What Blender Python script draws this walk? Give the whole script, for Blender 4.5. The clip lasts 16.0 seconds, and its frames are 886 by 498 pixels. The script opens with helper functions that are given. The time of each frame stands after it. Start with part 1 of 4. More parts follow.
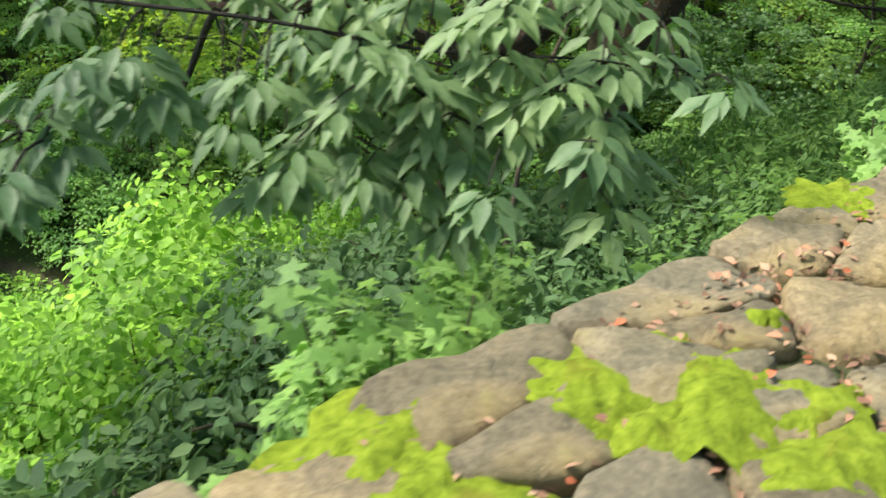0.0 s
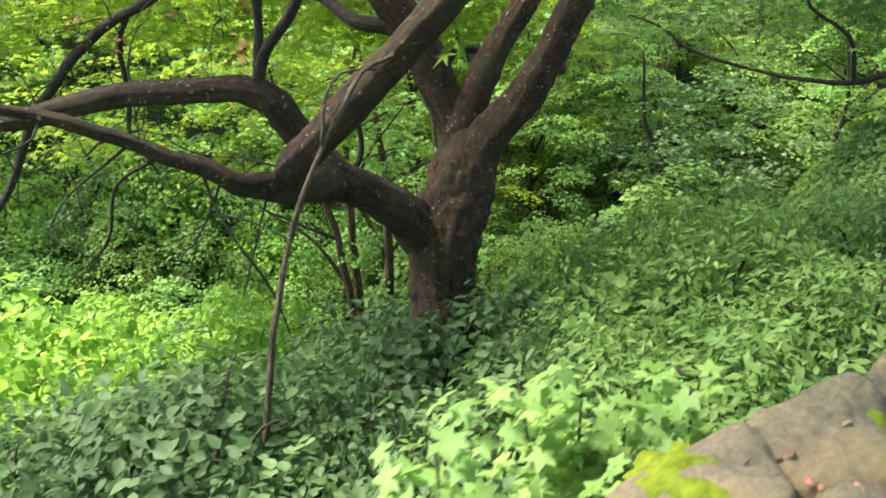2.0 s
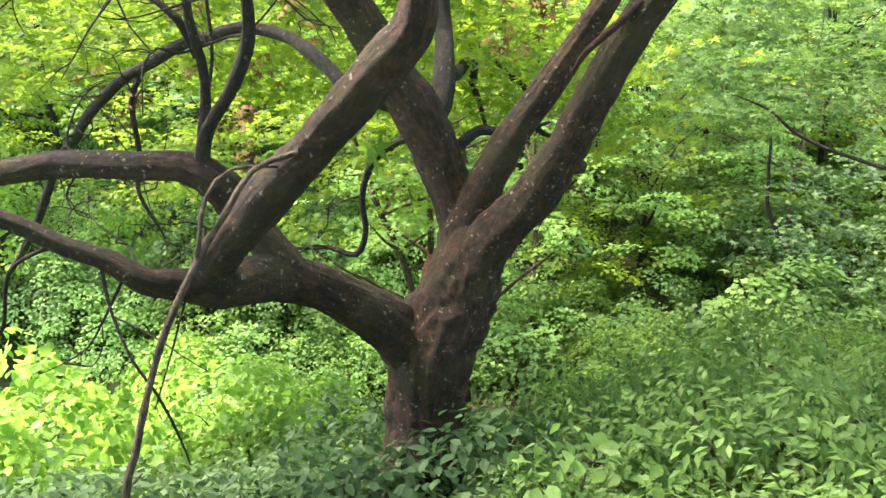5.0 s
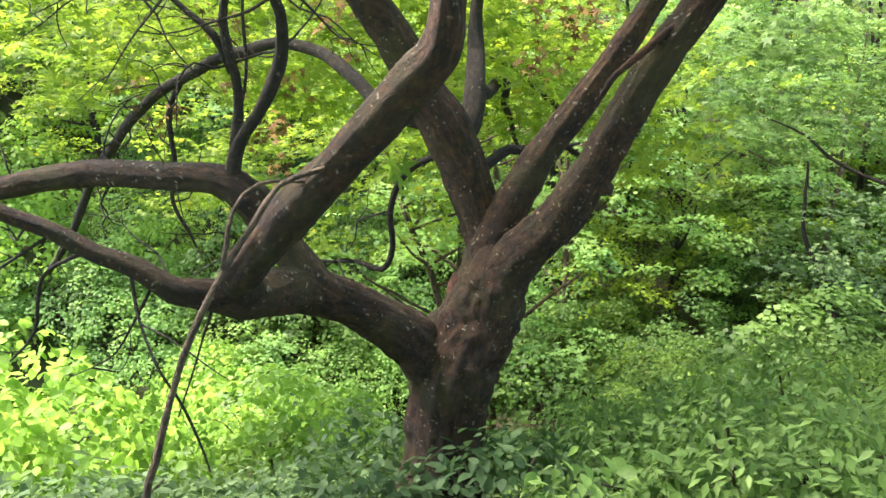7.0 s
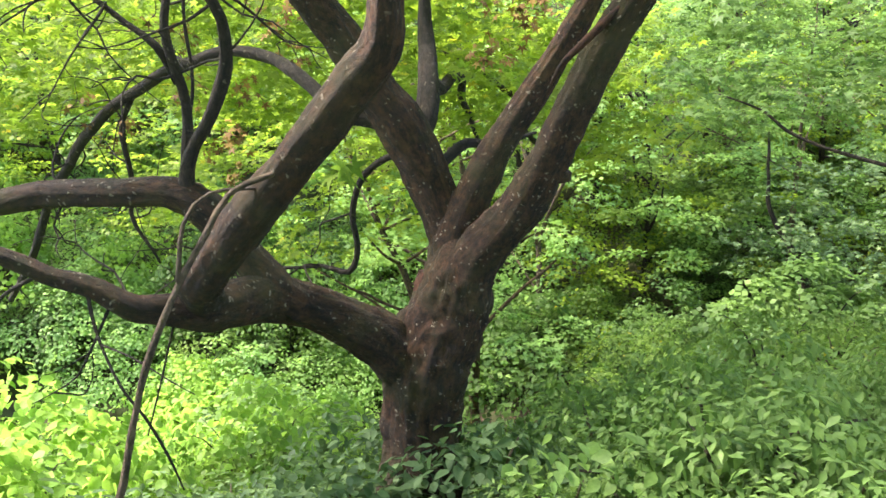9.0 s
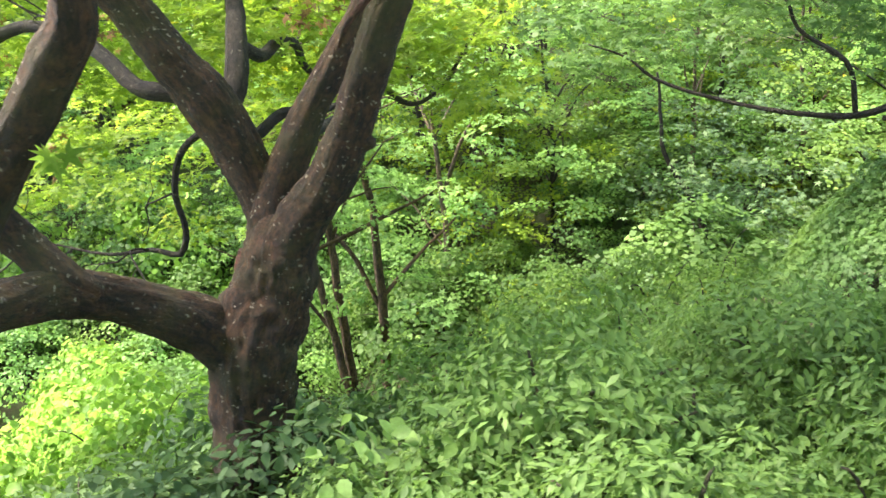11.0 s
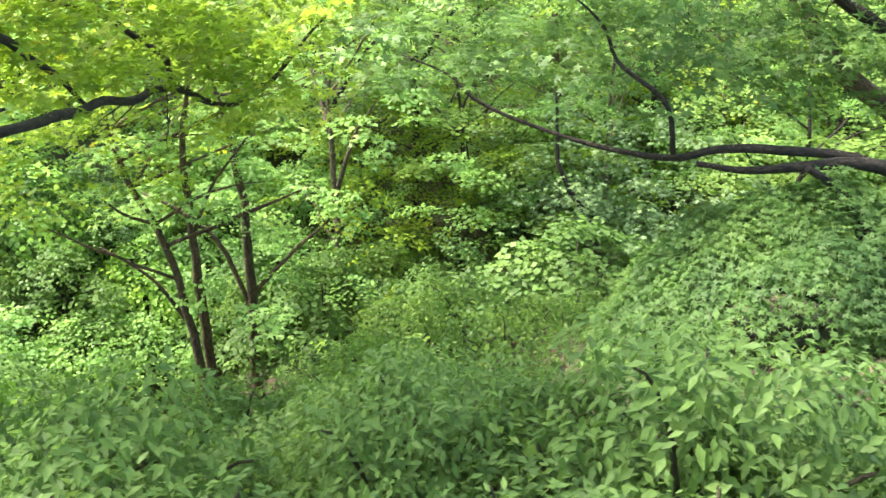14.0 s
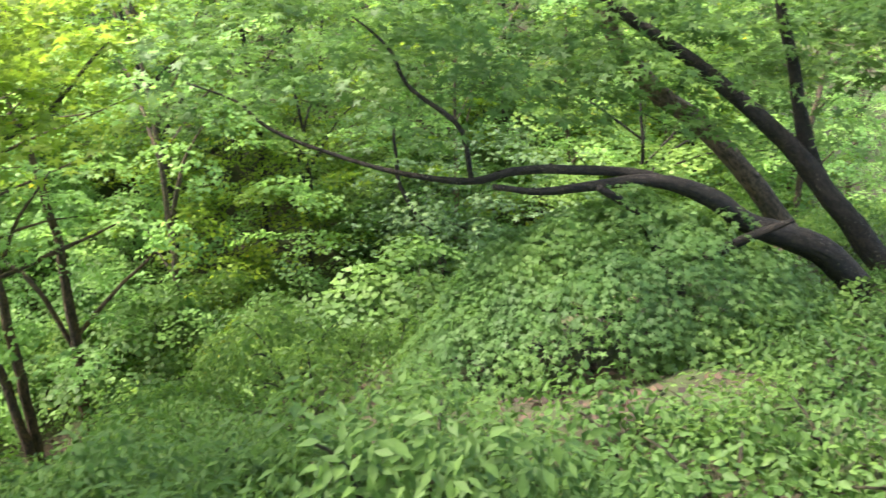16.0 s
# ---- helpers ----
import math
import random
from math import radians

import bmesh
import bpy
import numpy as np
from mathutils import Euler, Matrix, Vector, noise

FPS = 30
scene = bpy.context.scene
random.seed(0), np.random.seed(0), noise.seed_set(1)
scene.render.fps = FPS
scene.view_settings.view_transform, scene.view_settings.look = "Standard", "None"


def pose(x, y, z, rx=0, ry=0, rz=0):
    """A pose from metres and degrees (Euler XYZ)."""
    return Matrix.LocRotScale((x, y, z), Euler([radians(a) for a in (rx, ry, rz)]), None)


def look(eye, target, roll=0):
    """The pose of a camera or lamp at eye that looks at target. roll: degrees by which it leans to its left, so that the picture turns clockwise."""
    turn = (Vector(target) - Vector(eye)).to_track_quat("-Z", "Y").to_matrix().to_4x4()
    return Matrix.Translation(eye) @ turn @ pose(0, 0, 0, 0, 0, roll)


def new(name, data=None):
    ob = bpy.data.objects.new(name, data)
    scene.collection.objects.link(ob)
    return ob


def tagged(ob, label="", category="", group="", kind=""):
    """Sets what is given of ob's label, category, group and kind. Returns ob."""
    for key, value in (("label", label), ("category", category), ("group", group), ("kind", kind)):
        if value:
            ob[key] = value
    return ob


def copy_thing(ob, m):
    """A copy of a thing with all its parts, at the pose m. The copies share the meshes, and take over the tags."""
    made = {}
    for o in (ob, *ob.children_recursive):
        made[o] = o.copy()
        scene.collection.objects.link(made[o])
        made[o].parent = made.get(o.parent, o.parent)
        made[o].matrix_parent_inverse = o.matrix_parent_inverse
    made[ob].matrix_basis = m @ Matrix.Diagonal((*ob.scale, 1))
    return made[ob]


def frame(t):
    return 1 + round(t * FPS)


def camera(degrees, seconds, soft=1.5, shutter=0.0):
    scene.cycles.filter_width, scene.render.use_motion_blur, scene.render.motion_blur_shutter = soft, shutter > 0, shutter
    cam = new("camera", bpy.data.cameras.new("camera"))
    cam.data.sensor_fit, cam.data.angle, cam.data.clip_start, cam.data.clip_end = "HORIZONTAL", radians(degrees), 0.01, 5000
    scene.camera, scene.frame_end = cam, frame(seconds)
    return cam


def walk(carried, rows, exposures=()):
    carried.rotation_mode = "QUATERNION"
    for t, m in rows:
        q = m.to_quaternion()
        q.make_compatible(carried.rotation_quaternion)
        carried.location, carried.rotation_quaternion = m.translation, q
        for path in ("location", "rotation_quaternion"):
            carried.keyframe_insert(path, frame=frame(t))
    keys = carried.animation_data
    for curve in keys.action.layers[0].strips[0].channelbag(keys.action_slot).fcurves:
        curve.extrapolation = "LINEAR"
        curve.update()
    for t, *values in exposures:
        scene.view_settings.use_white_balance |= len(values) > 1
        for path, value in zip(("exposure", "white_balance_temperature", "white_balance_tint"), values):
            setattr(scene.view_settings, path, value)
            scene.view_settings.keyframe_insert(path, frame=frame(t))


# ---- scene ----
cam = camera(58.3, 16.0, shutter=0.3)
METRES, EYE, TILT, LEAN, TURN = 7.86, 1.6, -28.0, 0.0, 0.0
ROWS = [
    (0.0, 0.0, 0.0, 0.0, 0.0, 0.0, -0.0),
    (0.5, 0.0597, 0.0393, 0.0207, 1.08, -0.19, 0.92),
    (1.0, 0.1144, 0.0785, 0.0418, 1.23, 0.05, 0.91),
    (1.5, 0.1522, 0.1198, 0.0638, 0.92, 1.31, 0.85),
    (2.0, 0.1933, 0.1641, 0.0878, 0.89, 3.89, 0.7),
    (2.5, 0.2286, 0.1954, 0.106, 1.54, 5.08, 3.56),
    (3.0, 0.2533, 0.2279, 0.1252, 1.11, 8.28, 2.17),
    (3.5, 0.2786, 0.2485, 0.1396, 3.33, 9.43, 0.55),
    (4.0, 0.296, 0.2654, 0.1474, 5.04, 9.43, -2.15),
    (4.5, 0.3036, 0.2869, 0.1548, 6.05, 9.4, -4.46),
    (5.0, 0.309, 0.2933, 0.1584, 9.75, 7.07, -5.75),
    (7.5, 0.316, 0.2908, 0.1609, 12.32, 8.31, -7.54),
    (8.0, 0.3184, 0.2924, 0.1608, 12.21, 8.76, -5.76),
    (10.5, 0.3758, 0.3167, 0.1699, 7.55, 5.37, -0.64),
    (11.0, 0.4159, 0.3304, 0.1762, 6.47, 4.98, 0.98),
    (11.5, 0.4594, 0.3377, 0.185, 6.53, 4.16, 0.51),
    (12.0, 0.5041, 0.3568, 0.1921, 6.53, 3.6, -2.93),
    (12.5, 0.5511, 0.3725, 0.2027, 7.63, 2.87, -3.71),
    (13.0, 0.5928, 0.393, 0.2172, 9.04, 2.56, -4.52),
    (13.5, 0.635, 0.4146, 0.2345, 6.98, 2.84, -4.11),
    (14.0, 0.6719, 0.425, 0.2431, 4.38, 3.91, -3.29),
    (14.5, 0.7006, 0.4286, 0.2526, 3.95, 3.96, -2.85),
    (15.0, 0.726, 0.4466, 0.2563, 3.49, 3.93, -1.45),
    (15.5, 0.755, 0.4633, 0.2722, 1.34, 4.2, -1.39),
    (16.0, 0.7911, 0.4722, 0.2774, -3.49, 4.98, 0.45),
]
EXPOSURES = [(t, stops, 7150, tint) for t, stops, tint in ((0.0, 1.5, 3), (1.0, 1.35, 4), (1.5, 1.8, 9), (2.0, 2.25, 13), (3.0, 2.55, 18), (5.0, 2.75, 20), (7.5, 2.6, 21), (8.2, 2.6, 21), (10.5, 2.85, 20), (12.5, 2.95, 19), (14.0, 2.9, 18), (16.0, 2.6, 18))]
walk(cam, [(t, pose(0, 0, EYE, TILT, LEAN, TURN) @ pose(METRES * x, METRES * y, METRES * z, 90 + pitch, roll, yaw)) for t, x, y, z, yaw, pitch, roll in ROWS], EXPOSURES)

# ---- world and sun ----
SUN_ELEVATION, SUN_AZIMUTH = 56.0, -80.0  # azimuth: degrees from +y towards +x
world = bpy.data.worlds.new("sky")
scene.world = world
world.use_nodes = True
wn = world.node_tree.nodes
sky = wn.new("ShaderNodeTexSky")
sky.sky_type, sky.sun_disc = "NISHITA", False
sky.sun_elevation, sky.sun_rotation = radians(SUN_ELEVATION), radians(SUN_AZIMUTH)
world.node_tree.links.new(sky.outputs[0], wn["Background"].inputs[0])
wn["Background"].inputs[1].default_value = 0.15
sun = new("sun", bpy.data.lights.new("sun", "SUN"))
sun.data.energy, sun.data.angle, sun.data.color = 4.3, radians(16), (1.0, 0.97, 0.91)
a, e = radians(SUN_AZIMUTH), radians(SUN_ELEVATION)
sun_dir = Vector((math.sin(a) * math.cos(e), math.cos(a) * math.cos(e), math.sin(e)))
sun.matrix_world = look(sun_dir * 60, (0, 0, 0))

# ---- materials ----


def material(name):
    m = bpy.data.materials.new(name)
    m.use_nodes = True
    nt = m.node_tree
    bsdf = nt.nodes["Principled BSDF"]
    return m, nt, bsdf


def node(nt, kind, **values):
    n = nt.nodes.new(kind)
    for key, value in values.items():
        n.inputs[key].default_value = value
    return n


def ramp(nt, fac, stops):
    r = nt.nodes.new("ShaderNodeValToRGB")
    els = r.color_ramp.elements
    while len(els) < len(stops):
        els.new(0.5)
    for el, (p, c) in zip(els, stops):
        el.position, el.color = p, (*c, 1)
    nt.links.new(fac, r.inputs[0])
    return r.outputs[0]


def coords(nt, scale=(1, 1, 1)):
    tc = nt.nodes.new("ShaderNodeTexCoord")
    mp = nt.nodes.new("ShaderNodeMapping")
    mp.inputs["Scale"].default_value = scale
    nt.links.new(tc.outputs["Object"], mp.inputs[0])
    return mp.outputs[0]


def noise_tex(nt, vec, scale, detail=6.0, rough=0.6):
    n = node(nt, "ShaderNodeTexNoise", Scale=scale, Detail=detail, Roughness=rough)
    nt.links.new(vec, n.inputs["Vector"])
    return n.outputs[0]


def mix(nt, fac, c1, c2, mode="MIX"):
    m = nt.nodes.new("ShaderNodeMix")
    m.data_type, m.blend_type = "RGBA", mode
    for sock, v in ((m.inputs[0], fac), (m.inputs[6], c1), (m.inputs[7], c2)):
        if isinstance(v, (float, int)):
            sock.default_value = v
        elif isinstance(v, tuple):
            sock.default_value = (*v, 1)
        else:
            nt.links.new(v, sock)
    return m.outputs[2]


def bump(nt, bsdf, height, strength, distance):
    b = node(nt, "ShaderNodeBump", Strength=strength, Distance=distance)
    nt.links.new(height, b.inputs["Height"])
    nt.links.new(b.outputs[0], bsdf.inputs["Normal"])


def leaf_material(name, dark, mid, light, rough=0.45, through_light=0.45, glow=(1.0, 1.0, 0.85), yellow=0.0):
    """Leaf blades: diffuse and glossy above, with light passing through the blade."""
    m, nt, bsdf = material(name)
    geo = nt.nodes.new("ShaderNodeNewGeometry")
    dark, light = (tuple(0.5 * (u + w) for u, w in zip(tone, mid)) for tone in (dark, light))
    stops = [(0.0, dark), (0.5, mid), (0.93, light)]
    if yellow:
        stops += [(1.0 - yellow, light), (1.0, (0.42, 0.36, 0.03))]
    else:
        stops += [(1.0, light)]
    c = ramp(nt, geo.outputs["Random Per Island"], stops)
    for scale, low, high in ((0.55, (0.66, 0.76, 0.78), (1.30, 1.20, 1.06)), (2.2, (0.74, 0.78, 0.78), (1.22, 1.2, 1.12))):
        c = mix(nt, 1.0, c, ramp(nt, noise_tex(nt, coords(nt), scale, 2.0), [(0.32, low), (0.68, high)]), "MULTIPLY")
    fine = ramp(nt, noise_tex(nt, coords(nt), 60.0, 3.0), [(0.3, (0.85, 0.85, 0.85)), (0.7, (1.12, 1.12, 1.1))])
    c = mix(nt, 1.0, c, fine, "MULTIPLY")
    nt.links.new(c, bsdf.inputs["Base Color"])
    bsdf.inputs["Roughness"].default_value = rough
    bsdf.inputs["Specular IOR Level"].default_value = 0.22
    tl = nt.nodes.new("ShaderNodeBsdfTranslucent")
    tc = mix(nt, 1.0, c, tuple(1.6 * g for g in glow), "MULTIPLY")
    nt.links.new(tc, tl.inputs[0])
    ms = nt.nodes.new("ShaderNodeMixShader")
    ms.inputs[0].default_value = through_light
    nt.links.new(bsdf.outputs[0], ms.inputs[1])
    nt.links.new(tl.outputs[0], ms.inputs[2])
    nt.links.new(ms.outputs[0], nt.nodes["Material Output"].inputs[0])
    return m


def bark_material(name, dark, light, lichen=0.0, green=0.0):
    m, nt, bsdf = material(name)
    along = nt.nodes.new("ShaderNodeAttribute")
    along.attribute_name = "along"

    def stretched(f):
        mp = nt.nodes.new("ShaderNodeMapping")
        mp.inputs["Scale"].default_value = (1, 1, f)
        nt.links.new(along.outputs["Vector"], mp.inputs[0])
        return mp.outputs[0]

    big = noise_tex(nt, coords(nt), 2.3, 3.0)
    ridge = noise_tex(nt, stretched(0.7), 36.0, 10.0, 0.78)
    fissure = noise_tex(nt, stretched(0.34), 22.0, 6.0, 0.7)
    c = ramp(nt, ridge, [(0.38, dark), (0.62, light)])
    c = mix(nt, 1.0, c, ramp(nt, fissure, [(0.40, (0.35, 0.35, 0.36)), (0.52, (1.0, 1.0, 1.0)), (0.7, (1.35, 1.25, 1.15))]), "MULTIPLY")
    c = mix(nt, 1.0, c, ramp(nt, big, [(0.3, (0.6, 0.58, 0.57)), (0.72, (1.4, 1.25, 1.1))]), "MULTIPLY")
    if green:
        g = ramp(nt, noise_tex(nt, coords(nt), 3.1, 5.0), [(0.47, (0, 0, 0)), (0.68, (green, green, green))])
        c = mix(nt, g, c, (0.075, 0.075, 0.022))
    if lichen:
        vor = nt.nodes.new("ShaderNodeTexVoronoi")
        vor.inputs["Scale"].default_value = 30.0
        ragged = nt.nodes.new("ShaderNodeMix")
        ragged.data_type = "VECTOR"
        ragged.inputs[0].default_value = 0.06
        wobble = node(nt, "ShaderNodeTexNoise", Scale=28.0, Detail=4.0)
        nt.links.new(coords(nt), wobble.inputs["Vector"])
        nt.links.new(coords(nt), ragged.inputs[4])
        nt.links.new(wobble.outputs["Color"], ragged.inputs[5])
        nt.links.new(ragged.outputs[1], vor.inputs["Vector"])
        near = ramp(nt, vor.outputs["Distance"], [(0.10, (1, 1, 1)), (0.26, (0, 0, 0))])
        some = ramp(nt, noise_tex(nt, coords(nt), 7.0, 4.0), [(0.45, (0, 0, 0)), (0.57, (lichen, lichen, lichen))])
        c = mix(nt, mix(nt, 1.0, near, some, "MULTIPLY"), c, (0.30, 0.25, 0.19))
    nt.links.new(c, bsdf.inputs["Base Color"])
    bsdf.inputs["Roughness"].default_value = 0.9
    bump(nt, bsdf, mix(nt, 0.5, ridge, fissure), 1.0, 0.11)
    return m


def ground_material():
    m, nt, bsdf = material("forest_soil")
    v = coords(nt)
    c = ramp(nt, noise_tex(nt, v, 14.0, 10.0, 0.7), [(0.3, (0.016, 0.011, 0.007)), (0.5, (0.05, 0.033, 0.02)), (0.72, (0.11, 0.07, 0.045))])
    g = ramp(nt, noise_tex(nt, v, 1.1, 5.0), [(0.38, (0, 0, 0)), (0.55, (0.7, 0.7, 0.7))])
    c = mix(nt, g, c, (0.045, 0.075, 0.018))
    nt.links.new(c, bsdf.inputs["Base Color"])
    bsdf.inputs["Roughness"].default_value = 0.95
    bump(nt, bsdf, noise_tex(nt, v, 40.0, 8.0, 0.7), 0.8, 0.03)
    return m


def stone_material():
    m, nt, bsdf = material("weathered_stone")
    info = nt.nodes.new("ShaderNodeObjectInfo")
    v = coords(nt)
    c = ramp(nt, info.outputs["Random"], [(0.0, (0.20, 0.165, 0.115)), (0.4, (0.27, 0.23, 0.165)), (0.75, (0.23, 0.20, 0.155)), (1.0, (0.32, 0.25, 0.16))])
    c = mix(nt, 1.0, c, ramp(nt, noise_tex(nt, v, 5.0, 8.0, 0.7), [(0.34, (0.5, 0.5, 0.48)), (0.66, (1.35, 1.28, 1.18))]), "MULTIPLY")
    c = mix(nt, 1.0, c, ramp(nt, noise_tex(nt, v, 70.0, 8.0, 0.75), [(0.36, (0.6, 0.6, 0.6)), (0.64, (1.3, 1.3, 1.3))]), "MULTIPLY")
    ochre = ramp(nt, noise_tex(nt, v, 3.3, 6.0), [(0.48, (0, 0, 0)), (0.72, (0.65, 0.65, 0.65))])
    c = mix(nt, ochre, c, (0.33, 0.22, 0.07))
    film = ramp(nt, noise_tex(nt, v, 8.0, 8.0, 0.7), [(0.6, (0, 0, 0)), (0.74, (0.7, 0.7, 0.7))])
    c = mix(nt, film, c, (0.20, 0.24, 0.03))
    nt.links.new(c, bsdf.inputs["Base Color"])
    bsdf.inputs["Roughness"].default_value = 0.88
    bump(nt, bsdf, noise_tex(nt, v, 26.0, 12.0, 0.75), 1.0, 0.03)
    return m


def moss_material():
    m, nt, bsdf = material("moss")
    v = coords(nt)
    c = ramp(nt, noise_tex(nt, v, 45.0, 8.0, 0.7), [(0.28, (0.075, 0.105, 0.012)), (0.5, (0.21, 0.28, 0.028)), (0.75, (0.35, 0.42, 0.055))])
    b = ramp(nt, noise_tex(nt, v, 9.0, 5.0), [(0.58, (0, 0, 0)), (0.72, (0.7, 0.7, 0.7))])
    c = mix(nt, b, c, (0.20, 0.15, 0.03))
    nt.links.new(c, bsdf.inputs["Base Color"])
    bsdf.inputs["Roughness"].default_value = 1.0
    bsdf.inputs["Specular IOR Level"].default_value = 0.1
    bump(nt, bsdf, noise_tex(nt, v, 150.0, 6.0, 0.8), 1.0, 0.012)
    return m


def dry_material(stops=((0.0, (0.018, 0.011, 0.007)), (0.5, (0.05, 0.03, 0.018)), (0.85, (0.10, 0.058, 0.035)), (1.0, (0.12, 0.055, 0.03)))):
    m, nt, bsdf = material("dry_leaves")
    geo = nt.nodes.new("ShaderNodeNewGeometry")
    c = ramp(nt, geo.outputs["Random Per Island"], stops)
    nt.links.new(c, bsdf.inputs["Base Color"])
    bsdf.inputs["Roughness"].default_value = 0.8
    return m


MAPLE = leaf_material("maple_leaves", (0.100, 0.180, 0.023), (0.160, 0.250, 0.034), (0.240, 0.320, 0.046), yellow=0.012, through_light=0.62, rough=0.55)
DULL = leaf_material("grey_green_leaves", (0.055, 0.105, 0.05), (0.085, 0.15, 0.068), (0.12, 0.195, 0.09), rough=0.62, through_light=0.36)
BOUGH = leaf_material("bough_leaves", (0.10, 0.155, 0.09), (0.14, 0.215, 0.12), (0.18, 0.26, 0.15), rough=0.5, through_light=0.42)
# darker green, with the shade of the right-hand crowns and weeds in its colour
DEEP = leaf_material("deep_green_leaves", (0.055, 0.115, 0.033), (0.085, 0.165, 0.046), (0.125, 0.220, 0.064), rough=0.55, through_light=0.42)
SHRUB = leaf_material("shrub_leaves", (0.070, 0.130, 0.039), (0.110, 0.200, 0.058), (0.160, 0.260, 0.078), rough=0.55, through_light=0.42)
FRESH = leaf_material("fresh_leaves", (0.130, 0.235, 0.08), (0.185, 0.310, 0.105), (0.245, 0.37, 0.135), rough=0.55)
LACE = leaf_material("lace_leaves", (0.066, 0.140, 0.043), (0.100, 0.190, 0.059), (0.145, 0.250, 0.080), rough=0.55, through_light=0.42)
VINE = leaf_material("vine_leaves", (0.13, 0.25, 0.05), (0.20, 0.35, 0.075), (0.28, 0.43, 0.105), rough=0.5, through_light=0.5)
WOODS = leaf_material("woodland_leaves", (0.080, 0.155, 0.039), (0.130, 0.225, 0.058), (0.190, 0.300, 0.078), rough=0.55, yellow=0.006, through_light=0.5)
MINT = leaf_material("pale_leaves", (0.130, 0.250, 0.074), (0.190, 0.340, 0.107), (0.260, 0.430, 0.148), rough=0.55, through_light=0.5)
BARK = bark_material("maple_bark", (0.009, 0.005, 0.003), (0.084, 0.039, 0.018), lichen=0.95, green=0.45)
DARKBARK = bark_material("dark_bark", (0.010, 0.008, 0.006), (0.045, 0.035, 0.026), lichen=0.45)
TWIG = bark_material("green_twig", (0.025, 0.024, 0.012), (0.075, 0.075, 0.032))
PALEBARK = bark_material("pale_bark", (0.07, 0.055, 0.04), (0.20, 0.155, 0.115))
SAPBARK = bark_material("sapling_bark", (0.045, 0.032, 0.02), (0.15, 0.105, 0.065))
SOIL, STONE, MOSS, DRY = ground_material(), stone_material(), moss_material(), dry_material(((0.0, (0.09, 0.045, 0.03)), (0.4, (0.19, 0.09, 0.06)), (0.8, (0.30, 0.19, 0.13)), (1.0, (0.36, 0.09, 0.04))))

# ---- mesh helpers ----
rng = np.random.default_rng(7)


def mesh_of(name, verts, faces, mat, smooth=True):
    me = bpy.data.meshes.new(name)
    me.from_pydata([tuple(v) for v in verts], [], [tuple(f) for f in faces])
    me.materials.append(mat)
    if smooth:
        me.polygons.foreach_set("use_smooth", [True] * len(me.polygons))
    me.update()
    return me


def part_of(name, me, parent, label=""):
    ob = new(name, me)
    ob.parent = parent
    if label:
        tagged(ob, label)
    return ob


def thing(name, label, category, group="", kind="", at=(0, 0, 0)):
    ob = new(name)
    ob.location = at
    return tagged(ob, label, category, group, kind)


def smooth_line(nodes, step):
    """A Catmull-Rom line through (x, y, z, r) nodes."""
    p = np.array(nodes, float)
    p = np.vstack([2 * p[0] - p[1], p, 2 * p[-1] - p[-2]])
    out = []
    for i in range(1, len(p) - 2):
        n = max(2, int(np.linalg.norm(p[i + 1, :3] - p[i, :3]) / step))
        for t in np.linspace(0, 1, n, endpoint=False):
            a0, a1, a2, a3 = p[i - 1 : i + 3]
            out.append(0.5 * (2 * a1 + (a2 - a0) * t + (2 * a0 - 5 * a1 + 4 * a2 - a3) * t**2 + (3 * a1 - a0 - 3 * a2 + a3) * t**3))
    out.append(p[-2])
    out = np.array(out)
    out[:, 3] = out[:, 3].clip(0.002)
    return out


